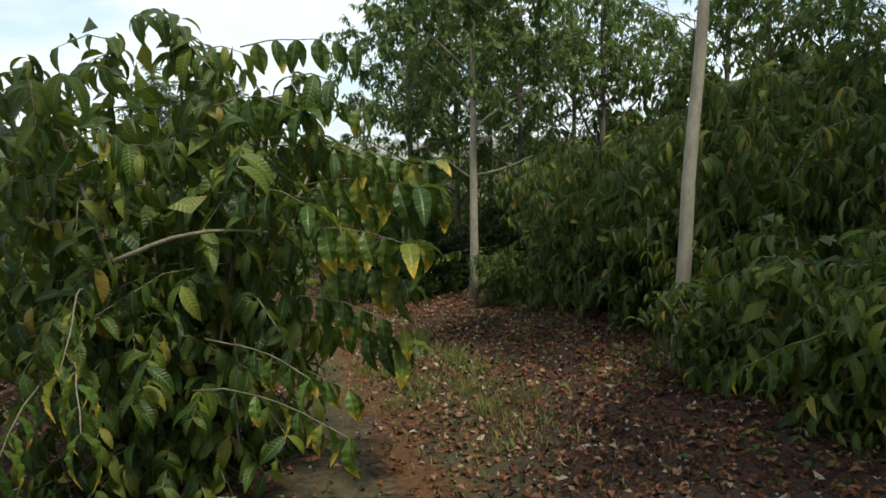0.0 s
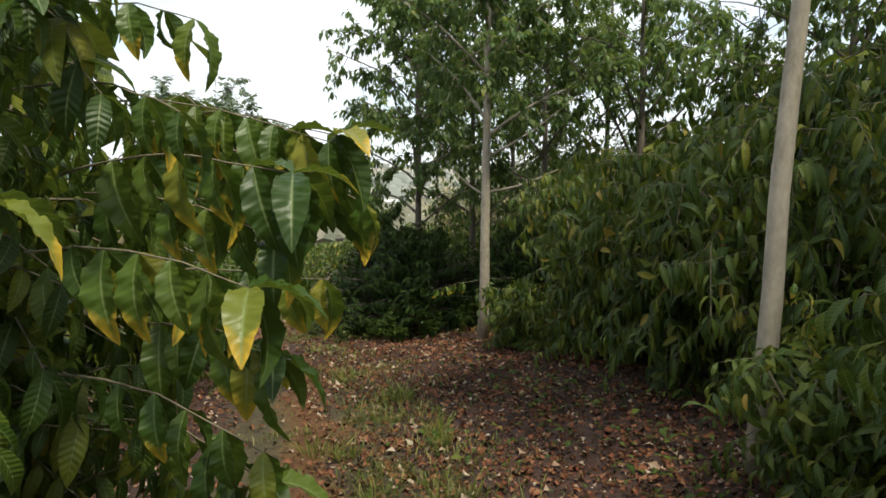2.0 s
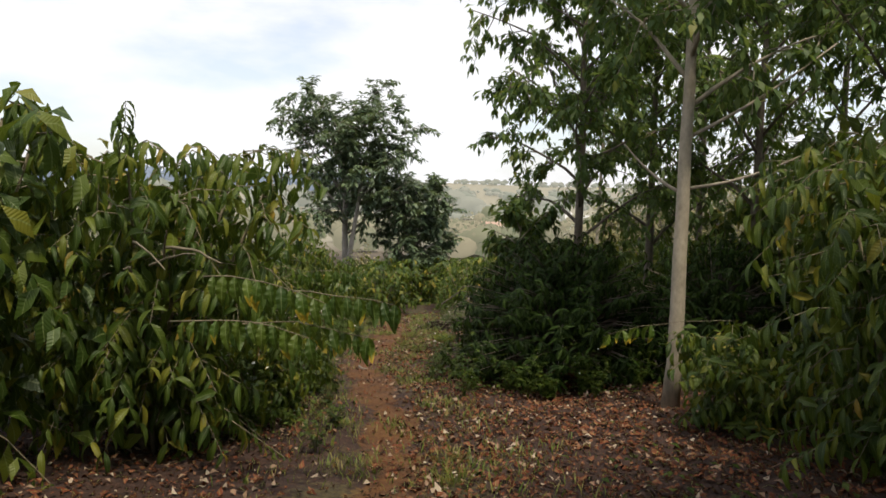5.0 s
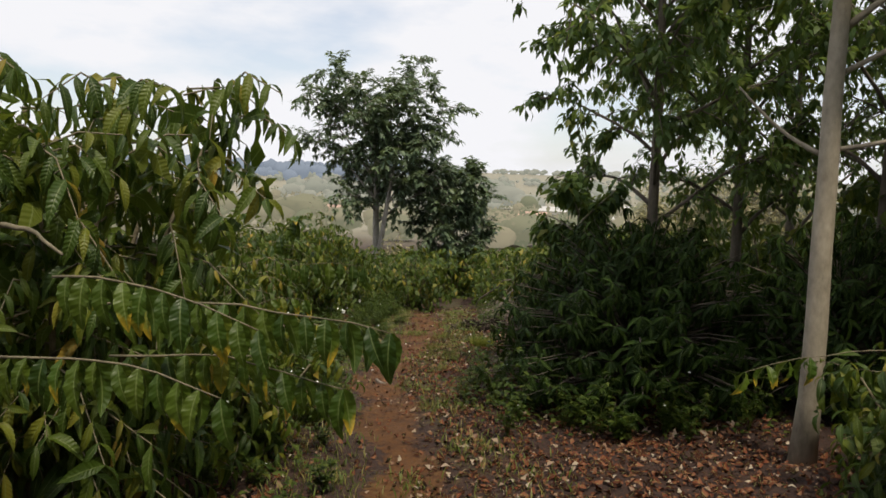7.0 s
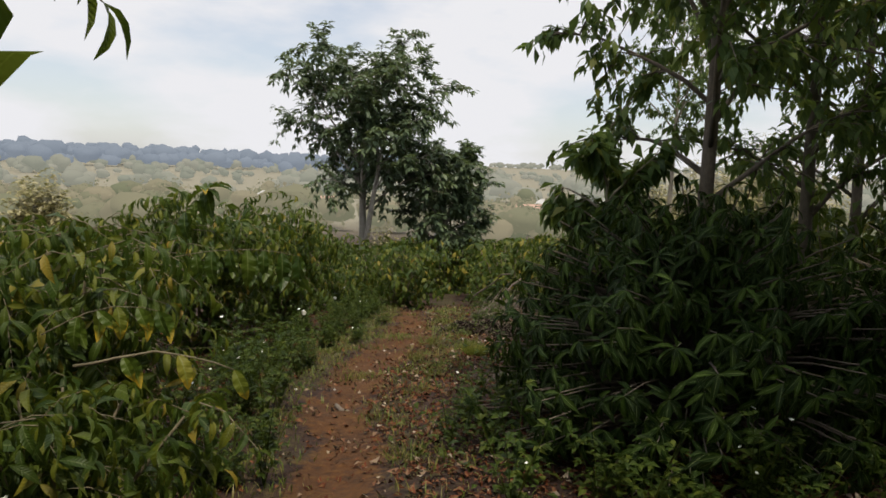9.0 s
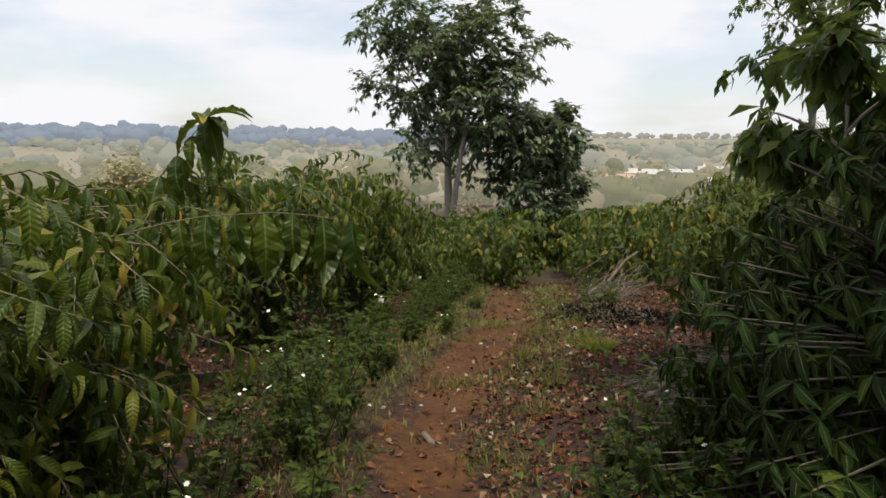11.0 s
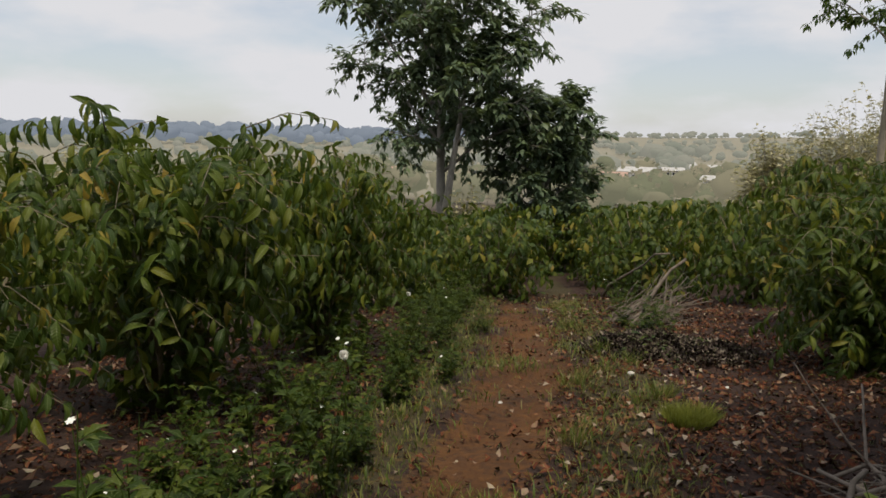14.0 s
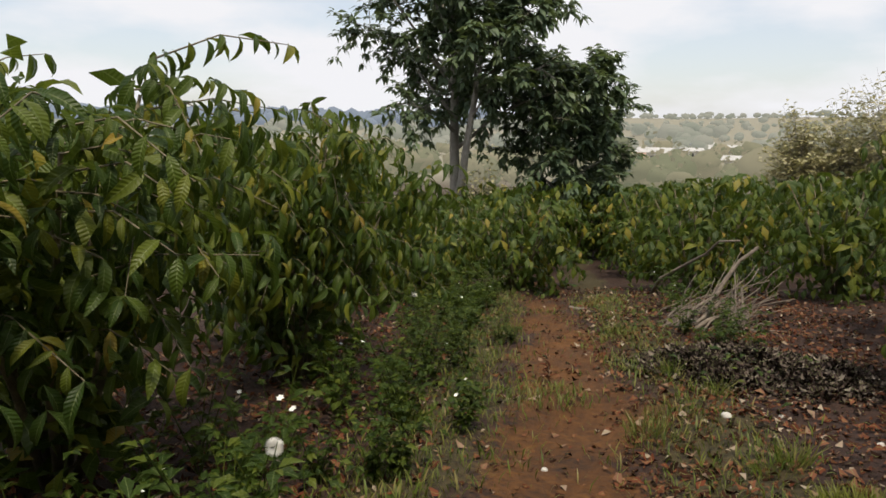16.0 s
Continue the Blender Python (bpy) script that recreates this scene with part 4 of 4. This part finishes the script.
_g = Geo()
_a = np.arange(6) * 2 * np.pi / 6
lay_leaves(_g, leaf_shape(3, 3, 0.75, 0.1, 0.4), np.zeros((6, 3)), np.stack([np.cos(_a), np.sin(_a), np.full(6, 0.15)], 1), np.tile((0, 0, 1.0), (6, 1)), np.full(6, 0.016))
FLOWER = _g.mesh("flower", MAT_PETAL)
WEEDS = [weed_meshes(200 + k, h) for k, h in enumerate((0.24, 0.34, 0.46, 0.62))]


def weed(k, x, y, rz, size):
    st, fo, heads = WEEDS[k]
    ob = put("weed", x, y, "green weed with small white daisy-like flowers", "weed", "flowering weeds", rz, size)
    part("stem", st, ob)
    part("foliage", fo, ob, "", "stuff")
    for n, p in enumerate(heads[: (2 if k == 3 else 1) if int(rz) % 5 < 2 else 0]):
        f = part("flower", FLOWER, ob, "white petals")
        f.matrix_basis = Matrix.LocRotScale(Vector(p), Euler((0.5 * math.sin(n * 2.0 + rz), 0.5 * math.cos(n + rz), 0)), (1, 1, 1))


rng = np.random.default_rng(103)
_x, _y = scatter(rng, 1900, -9.0, 1.0, 10.5, 26, lambda x, y, d: 0.9 * np.exp(-((d + 1.2) / 0.5) ** 2) * smooth(10, 13, y) + 0.9 * np.exp(-((np.hypot(x + 0.75, y - 15.3) - 1.6) / 0.3) ** 2) + 0.5 * np.exp(-((d - 1.5) / 0.3) ** 2) * smooth(21, 23, y) + 0.6 * np.exp(-(np.hypot(x + 1.6, y - 17.2) / 0.6) ** 2))
for x, y in list(zip(_x, _y))[:330]:
    if abs(x - path_x(y)) > 0.5:
        weed(int(rng.integers(0, 4)), float(x), float(y), float(rng.uniform(0, 360)), float(rng.uniform(0.7, 1.2)))


for x, y, rz, size in ((-4.10, 14.9, 13, 1.25), (-4.35, 15.1, 97, 1.2), (-4.30, 15.5, 202, 1.1), (-4.65, 15.4, 303, 1.3), (-4.6, 15.9, 43, 1.1), (-4.85, 15.7, 155, 1.2), (-5.12, 16.05, 126, 1.1), (-5.2, 16.9, 23, 1.1), (-5.1, 17.4, 314, 1.0), (-5.55, 17.9, 66, 1.1), (-5.85, 18.5, 173, 1.1)):
    weed(3, x, y, rz, size)


def tuft(name, x, y, radius, n, length, material, label):
    rng = np.random.default_rng(int(abs(x * 1000 + y * 100)))
    ob = put(name, x, y, label, "grass tuft", "grass tufts")
    a, q = rng.uniform(0, 6.28, n), np.sqrt(rng.random(n)) * radius
    P = np.stack([np.cos(a) * q, np.sin(a) * q, land(x + np.cos(a) * q, y + np.sin(a) * q) - gz(x, y) - 0.004], 1)
    b = rng.uniform(0, 6.28, n)
    D = np.stack([np.cos(a) * q / radius * 0.6 + np.cos(b) * 0.3, np.sin(a) * q / radius * 0.6 + np.sin(b) * 0.3, np.ones(n)], 1)
    g = Geo()
    lay_leaves(g, BLADE, P, D, np.stack([-np.cos(b), -np.sin(b), np.full(n, 0.3)], 1), length * rng.uniform(0.3, 1.45, n), rng.uniform(0.3, 0.7, n))
    part("blade_growth", g.mesh("blade_growth", material), ob, "", "stuff")


tuft("grass_tuft", -3.42, 19.4, 0.15, 1700, 0.125, MAT_TUFT, "bright yellow-green tuft of fine grass")


def leaf_heap(x, y, rx, ry, turn, high, n):
    """Raked dead leaves lying in a low mound."""
    rng = np.random.default_rng(105)
    a, q = rng.uniform(0, 6.28, n), np.sqrt(rng.random(n)) * (1 + rng.normal(0, 0.10, n))
    ex, ey = np.cos(a) * q * rx, np.sin(a) * q * ry
    px, py = ex * math.cos(turn) - ey * math.sin(turn), ex * math.sin(turn) + ey * math.cos(turn)
    base = gz(x, y)
    z = land(x + px, y + py) - base + high * np.clip(1 - q ** 2, 0, 1) * (0.75 + 0.25 * np.sin(px * 9 + py * 7)) + rng.uniform(0.0, 0.03, n)
    b = rng.uniform(0, 6.28, n)
    g = Geo()
    lay_leaves(g, LEAF_CURL, np.stack([px, py, z], 1), np.stack([np.cos(b), np.sin(b), rng.normal(0, 0.35, n)], 1), np.stack([rng.normal(0, 0.5, n), rng.normal(0, 0.5, n), np.ones(n)], 1), 0.035 + 0.055 * rng.random(n))
    ob = new("leaf_heap", g.mesh("leaf_heap", MAT_OLD_LEAF))
    ob.location = (x, y, base)
    tagged(ob, "low heap of dark grey-purple dead leaves beside the footpath", "leaf heap", kind="stuff")


leaf_heap(-3.95, 22.3, 1.0, 0.7, -0.3, 0.16, 8000)
rng = np.random.default_rng(104)
_x, _y = scatter(rng, 700, -7.0, 2.0, 4.5, 25, lambda x, y, d: 0.9 * np.exp(-((d - 0.7) / 0.45) ** 2) * (1 - smooth(10.5, 12, y)) + 0.7 * np.exp(-((np.abs(d) - 0.85) / 0.25) ** 2) * smooth(13, 15, y))
for x, y in list(zip(_x, _y))[:85]:
    tuft("grass_tuft", float(x), float(y), float(rng.uniform(0.06, 0.16)), 110, float(rng.uniform(0.09, 0.17)), MAT_GRASS, "thin yellow-green grass tuft beside the footpath")
tuft("grass_tuft", -3.75, 20.0, 0.16, 260, 0.10, MAT_GRASS, "small dull green tuft of grass")
tuft("grass_tuft", -4.55, 22.9, 0.22, 300, 0.10, MAT_GRASS, "small dull green tuft of grass")

# ---------------------------------------------------------------- cut wood and small things


def stick_mesh(rng, L, r, crook):
    tt = np.linspace(0, 1, 7)[:, None]
    line = np.concatenate([tt * L, np.cumsum(rng.normal(0, crook * L, (7, 2)), axis=0)], axis=1)
    g = Geo()
    tube(g, line, np.linspace(r, r * 0.55, 7) * rng.uniform(0.9, 1.1, 7), 7)
    return g.mesh("stick", MAT_DEADWOOD)


_r = np.random.default_rng(300)
STICKS = [stick_mesh(_r, L, r, 0.03) for L, r in ((0.5, 0.0035), (0.8, 0.005), (1.0, 0.007), (1.2, 0.012), (0.7, 0.024), (1.5, 0.022), (1.8, 0.038))]


def brush_pile(x, y, seed, n, heading, spread, rise, radius, label):
    """A heap of cut branches, each stick a part of it."""
    rng = np.random.default_rng(seed)
    ob = put("brush_pile", x, y, label, "brush pile", "piles of cut branches")
    for k in range(n):
        me = STICKS[int(rng.choice(6, p=(0.36, 0.34, 0.2, 0.07, 0.02, 0.01)))]
        a, q = rng.uniform(0, 6.28), radius * math.sqrt(rng.random())
        px, py = math.cos(a) * q, math.sin(a) * q
        yaw = math.radians(heading + rng.normal(0, spread))
        high = max(0.0, 1 - q / radius) * 0.28 * rng.random()
        s = part("stick", me, ob)
        s.matrix_basis = Matrix.LocRotScale((px - 0.35 * math.cos(yaw), py - 0.35 * math.sin(yaw), gz(x + px, y + py) - gz(x, y) + 0.015 + high), Euler((rng.uniform(0, 6.28), -abs(rng.normal(0, rise)), yaw)), None)
    return ob


pile = brush_pile(-1.95, 17.75, 301, 230, 20, 70, 0.22, 0.85, "heap of grey cut coffee branches beside the path")
for dx, dy, dz, ry, rz, k in ((-0.2, 0.6, 0.30, 0.08, -65, 5), (-0.38, -0.63, -0.05, -1.45, 10, 4), (0.15, 0.1, 0.0, -1.1, 60, 3), (-0.5, -0.7, 0.0, -0.05, -30, 4)):
    _s = part("stick", STICKS[k], pile)
    _s.matrix_basis = Matrix.LocRotScale((dx, dy, dz), Euler((0, ry, radians(rz))), None)
pile = brush_pile(-4.35, 24.7, 302, 130, 62, 24, 0.30, 0.5, "leaning heap of pale dry branches beside the path")
for dx, dy, dz, ry, rz, k in ((-0.40, -0.70, 0.02, -0.46, 58, 6), (-0.80, 0.95, 0.05, -0.55, -32, 5), (-0.2, -0.5, 0.0, -0.5, 70, 4), (0.1, -0.1, 0.03, 0.0, -15, 4)):
    _s = part("stick", STICKS[k], pile)
    _s.matrix_basis = Matrix.LocRotScale((dx, dy, dz), Euler((0, ry, radians(rz))), None)


def loose_stick(x, y, k, rz, label="grey fallen stick lying on the ground"):
    ob = new("fallen_stick", STICKS[k])
    ob.matrix_basis = pose(x, y, gz(x, y) + 0.012, 0, 4, rz)
    tagged(ob, label, "stick", "fallen sticks")


for x, y, k, rz in ((-6.2, 25.5, 4, 15), (-5.4, 25.9, 2, 40), (-3.9, 15.9, 4, -25), (-5.0, 21.5, 1, 20), (-3.4, 21.9, 2, -10), (0.5, 4.9, 1, 10), (0.9, 5.0, 2, 60), (-2.9, 22.2, 2, 160), (-4.9, 18.3, 0, 140), (-2.6, 14.6, 0, 30), (0.9, 11.2, 1, 20), (-2.2, 16.9, 1, 70)):
    loose_stick(x, y, k, rz)


def stone(x, y, size, seed):
    bm = bmesh.new()
    bmesh.ops.create_icosphere(bm, subdivisions=2, radius=size)
    rng = np.random.default_rng(seed)
    for v in bm.verts:
        v.co *= 1 + 0.18 * noise.noise(v.co / size * 1.3 + Vector((seed, 0, 0)))
        v.co.z *= 0.65
    me = bpy.data.meshes.new("stone")
    bm.to_mesh(me)
    bm.free()
    me.materials.append(MAT_STONE)
    ob = new("stone", me)
    ob.matrix_basis = pose(x, y, gz(x, y) + size * 0.35, 0, 0, seed * 40)
    tagged(ob, "small pale stone lying on the dirt", "stone", "pale stones")


for k, (x, y, r) in enumerate(((-4.03, 20.88, 0.035), (-4.6, 16.4, 0.018), (-4.25, 16.6, 0.015), (-3.7, 21.1, 0.02), (-4.9, 19.7, 0.02), (-3.2, 20.6, 0.025))):
    stone(x, y, r, k + 1)


def dry_seedling(x, y):
    rng = np.random.default_rng(310)
    ob = put("dead_seedling", x, y, "small withered brown seedling standing on the footpath", "seedling")
    g = Geo()
    tube(g, [(0, 0, 0), (0.005, 0, 0.07), (0, 0.004, 0.14)], [0.005, 0.004, 0.002], 6)
    part("stem", g.mesh("stem", MAT_DEADWOOD), ob)
    g = Geo()
    n = 16
    a = rng.uniform(0, 6.28, n)
    lay_leaves(g, leaf_shape(5, 3, 0.35, 0.6, 1.2), np.stack([np.zeros(n), np.zeros(n), rng.uniform(0.02, 0.14, n)], 1), np.stack([np.cos(a), np.sin(a), rng.uniform(-0.4, 1.2, n)], 1), np.tile((0, 0, 1.0), (n, 1)), rng.uniform(0.06, 0.11, n))
    part("foliage", g.mesh("foliage", MAT_LITTER), ob)


dry_seedling(-5.41, 21.63)


def seed_head_weed(x, y, h):
    ob = put("seed_head_weed", x, y, "tall weed carrying a white fluffy seed head", "weed")
    g = Geo()
    tube(g, [(0, 0, 0), (0.02, 0.01, h * 0.5), (0.0, 0.02, h)], [0.005, 0.004, 0.002], 6)
    part("stem", g.mesh("stem", MAT_WEED), ob)
    st, fo, heads = WEEDS[2]
    part("foliage", fo, ob, "", "stuff")
    n = 220
    i = np.arange(n)
    z = 1 - 2 * (i + 0.5) / n
    a = i * 2.39996
    D = np.stack([np.sqrt(1 - z * z) * np.cos(a), np.sqrt(1 - z * z) * np.sin(a), z], 1)
    g = Geo()
    lay_leaves(g, leaf_shape(3, 2, 0.16, 0, 0), np.tile((0, 0.02, h), (n, 1)), D, np.roll(D, 1, axis=1), np.full(n, 0.032))
    part("seed_head", g.mesh("seed_head", MAT_FLUFF), ob, "white fluffy ball")


seed_head_weed(-5.23, 17.74, 0.72)
seed_head_weed(-7.0, 22.4, 0.55)


# pale dry shrubs beyond the coffee
def dry_shrub(x, y, h, r, seed, n, label, material=None, leaf=0.16):
    rng = np.random.default_rng(seed)
    ob = put("dry_shrub", x, y, label, "shrub", "pale dry shrubs")
    up = np.array([0, 0, 1.0])
    gt, gl = Geo(), Geo()
    P, D, N, S = [], [], [], []
    for k in range(n):
        a, e = rng.uniform(0, 6.28), math.asin(rng.uniform(0.1, 1))
        tip = np.array([math.cos(a) * math.cos(e) * r, math.sin(a) * math.cos(e) * r, math.sin(e) * h]) * rng.uniform(0.6, 1.08)
        tt = np.linspace(0, 1, 5)[:, None]
        tube(gt, tip * tt + up * 0.15 * h * np.sin(tt * 3.1), np.linspace(0.02, 0.004, 5), 4, cap=False)
        for w in rng.uniform(0.4, 1.0, 14):
            b = rng.uniform(0, 6.28)
            P.append(tip * w + up * 0.15 * h * math.sin(w * 3.1) + rng.normal(0, 0.08, 3))
            D.append((math.cos(b), math.sin(b), rng.uniform(-0.5, 0.6)))
            N.append(up + rng.normal(0, 0.4, 3))
            S.append(leaf * rng.uniform(0.6, 1.2))
    part("stem_growth", gt.mesh("stem_growth", MAT_BARK_FAR), ob, "", "stuff")
    lay_leaves(gl, LEAF_LOW, P, D, N, S)
    part("foliage", gl.mesh("foliage", material or MAT_DRYBUSH), ob, "", "stuff")


dry_shrub(-9.9, 32.3, 2.4, 0.9, 321, 140, "yellowish dry shrub under the field trees")
dry_shrub(-13.0, 33.0, 2.1, 1.3, 322, 140, "yellowish dry shrub under the field trees")
dry_shrub(-9.0, 36.6, 2.0, 1.2, 323, 40, "yellowish dry shrub under the field trees")
for k, (x, y, h) in enumerate(((-2.0, 72.0, 6.8), (0.8, 74.0, 7.6), (3.4, 72.0, 9.8), (6.0, 75.0, 10.6), (9.0, 74.0, 11.0), (-34.0, 42.0, 5.0))):
    dry_shrub(x, y, h, h * 0.45, 330 + k, 240, "pale beige half-bare tree beyond the coffee", None, 0.42)
tree("shade_tree", 91, -1.0, 29.7, "slender grey shade tree with high leafy crown", "tree", LEAF_SHADE, MAT_SHADE, MAT_BARK, "shade trees", **{**SLIM, "fork": 4.2, "h": 7.6, "crown_r": 1.6, "limbs": 18, "twigs": 13})

# ---------------------------------------------------------------- distance


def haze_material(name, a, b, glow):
    """Far foliage and fields, their haze put into pale colours and a glow."""
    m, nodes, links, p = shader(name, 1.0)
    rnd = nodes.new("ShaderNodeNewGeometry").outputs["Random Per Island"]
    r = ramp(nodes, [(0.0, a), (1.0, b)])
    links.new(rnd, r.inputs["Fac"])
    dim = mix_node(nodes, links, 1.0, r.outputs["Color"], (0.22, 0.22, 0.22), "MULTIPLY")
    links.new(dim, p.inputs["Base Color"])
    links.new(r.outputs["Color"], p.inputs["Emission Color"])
    # emission stands in for the bright air in front of the trees
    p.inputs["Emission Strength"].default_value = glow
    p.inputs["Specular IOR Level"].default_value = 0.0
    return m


# haze mixed into each tint: straw nearby, paler on the hill, blue on the ridge
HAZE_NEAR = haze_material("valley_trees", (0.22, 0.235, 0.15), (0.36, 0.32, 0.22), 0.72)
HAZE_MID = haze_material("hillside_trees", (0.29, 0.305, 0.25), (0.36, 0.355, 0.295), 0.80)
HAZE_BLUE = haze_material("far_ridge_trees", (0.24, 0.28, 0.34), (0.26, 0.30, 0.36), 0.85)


_bm = bmesh.new()
bmesh.ops.create_icosphere(_bm, subdivisions=2, radius=1.0)
LUMP_V = np.array([v.co[:] for v in _bm.verts])
LUMP_F = [tuple(v.index for v in f.verts) for f in _bm.faces]
_bm.free()


def far_woods(name, material, seed, n, r0, r1, a0, a1, h0, h1, label, lumps=3, blades=0):
    """Distant trees: each crown a few uneven lumps, the nearer ones with loose leaf clumps round them."""
    rng = np.random.default_rng(seed)
    g = Geo()
    P, D, N, S = [], [], [], []
    for k in range(n):
        r, az = rng.uniform(r0, r1), radians(rng.uniform(a0, a1))
        x, y = -3 + r * math.sin(az), 12 + r * math.cos(az)
        h = rng.uniform(h0, h1) * rng.uniform(0.7, 1.0)
        z = gz(x, y)
        wide = h * rng.uniform(0.45, 0.75)
        for j in range(lumps):
            c = np.array([x + rng.normal(0, 0.45) * wide, y + rng.normal(0, 0.45) * wide, z + h * rng.uniform(0.28, 0.62)])
            size = np.array([wide, wide, h * 0.42]) * rng.uniform(0.55, 0.9)
            g.add(c + LUMP_V * size * rng.normal(1, 0.14, (len(LUMP_V), 1)), LUMP_F)
        if blades:
            P.append(unit(rng.normal(0, 1, (blades, 3))) * rng.uniform(0.8, 1.15, (blades, 1)) * (wide, wide, h * 0.48) + (x, y, z + h * 0.5))
            D.append(rng.normal(0, 1, (blades, 3)))
            N.append(rng.normal(0, 1, (blades, 3)) + (0, -0.6, 0.6))
            S.append(np.full(blades, h * 0.11))
    if blades:
        lay_leaves(g, LEAF_FLAT, np.vstack(P), np.vstack(D), np.vstack(N), np.concatenate(S))
    tagged(new(name, g.mesh(name, material)), label, "woods", kind="stuff")


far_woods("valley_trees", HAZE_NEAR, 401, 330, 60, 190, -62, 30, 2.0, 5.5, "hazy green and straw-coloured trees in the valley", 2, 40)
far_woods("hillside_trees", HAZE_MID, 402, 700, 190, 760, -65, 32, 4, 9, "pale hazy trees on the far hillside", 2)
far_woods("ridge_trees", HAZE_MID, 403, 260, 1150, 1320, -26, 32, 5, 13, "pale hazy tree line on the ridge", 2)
far_woods("blue_ridge_trees", HAZE_BLUE, 404, 600, 500, 1320, -70, -20, 8, 20, "wooded ridge on the horizon, tinted blue-grey for haze", 2)

MAT_HOUSE = grain_material("pale_plaster", (0.55, 0.52, 0.47), (0.72, 0.69, 0.63), 0.8, 0.9, 0.1, 0.01)
MAT_ROOF = grain_material("sheet_metal_roof", (0.38, 0.37, 0.36), (0.55, 0.54, 0.52), 1.5, 0.5, 0.1, 0.01)
MAT_TILE = grain_material("rust_red_roof", (0.36, 0.23, 0.18), (0.48, 0.33, 0.26), 1.5, 0.8, 0.1, 0.01)
MAT_PANE, _n, _l, _b = shader("dark_window", 0.2)
_b.inputs["Base Color"].default_value = (0.05, 0.055, 0.06, 1)


def house(x, y, L, W, H, rz, roof):
    ob = put("house", x, y, "small pale house with low pitched roof in the valley", "house", "valley houses", rz, 1.0, 0.3)

    def block(name, sx, sy, sz, px, py, pz, mat, parent):
        bm = bmesh.new()
        bmesh.ops.create_cube(bm, size=1.0, matrix=Matrix.LocRotScale((px, py, pz), None, (sx, sy, sz)))
        me = bpy.data.meshes.new(name)
        bm.to_mesh(me)
        bm.free()
        me.materials.append(mat)
        return part(name, me, parent)
    block("wall", L, W, H + 0.3, 0, 0, (H + 0.3) / 2, MAT_HOUSE, ob)
    g = Geo()
    e, k = 0.5, H + 0.3
    g.add([(-L / 2 - e, -W / 2 - e, k), (L / 2 + e, -W / 2 - e, k), (L / 2 + e, W / 2 + e, k), (-L / 2 - e, W / 2 + e, k), (-L / 2 - e, 0, k + W * 0.22), (L / 2 + e, 0, k + W * 0.22)],
          [(0, 1, 5, 4), (2, 3, 4, 5), (0, 4, 3), (1, 2, 5), (3, 2, 1, 0)])
    part("roof", g.mesh("roof", roof, False), ob)
    for n in range(3):
        block("window", L * 0.12, 0.08, 1.1, (n - 1) * L * 0.3, -W / 2 - 0.02, 1.7, MAT_PANE, ob)


for k, (r, az, L, W, H) in enumerate(((150, -7.8, 6, 4, 2.6), (185, -3.0, 7, 4, 2.6), (170, -5.4, 4, 3, 2.4), (125, -2.3, 3.5, 3, 2.4), (130, -9.6, 4, 3, 2.4), (215, -4.6, 5, 4, 2.6), (120, -29, 7, 5, 2.8), (110, -26, 5, 4, 2.6))):
    house(-3 + r * math.sin(radians(az)), 12 + r * math.cos(radians(az)), L, W, H, 15 * (k % 3) - 10, MAT_TILE if k in (4, 7) else MAT_ROOF)
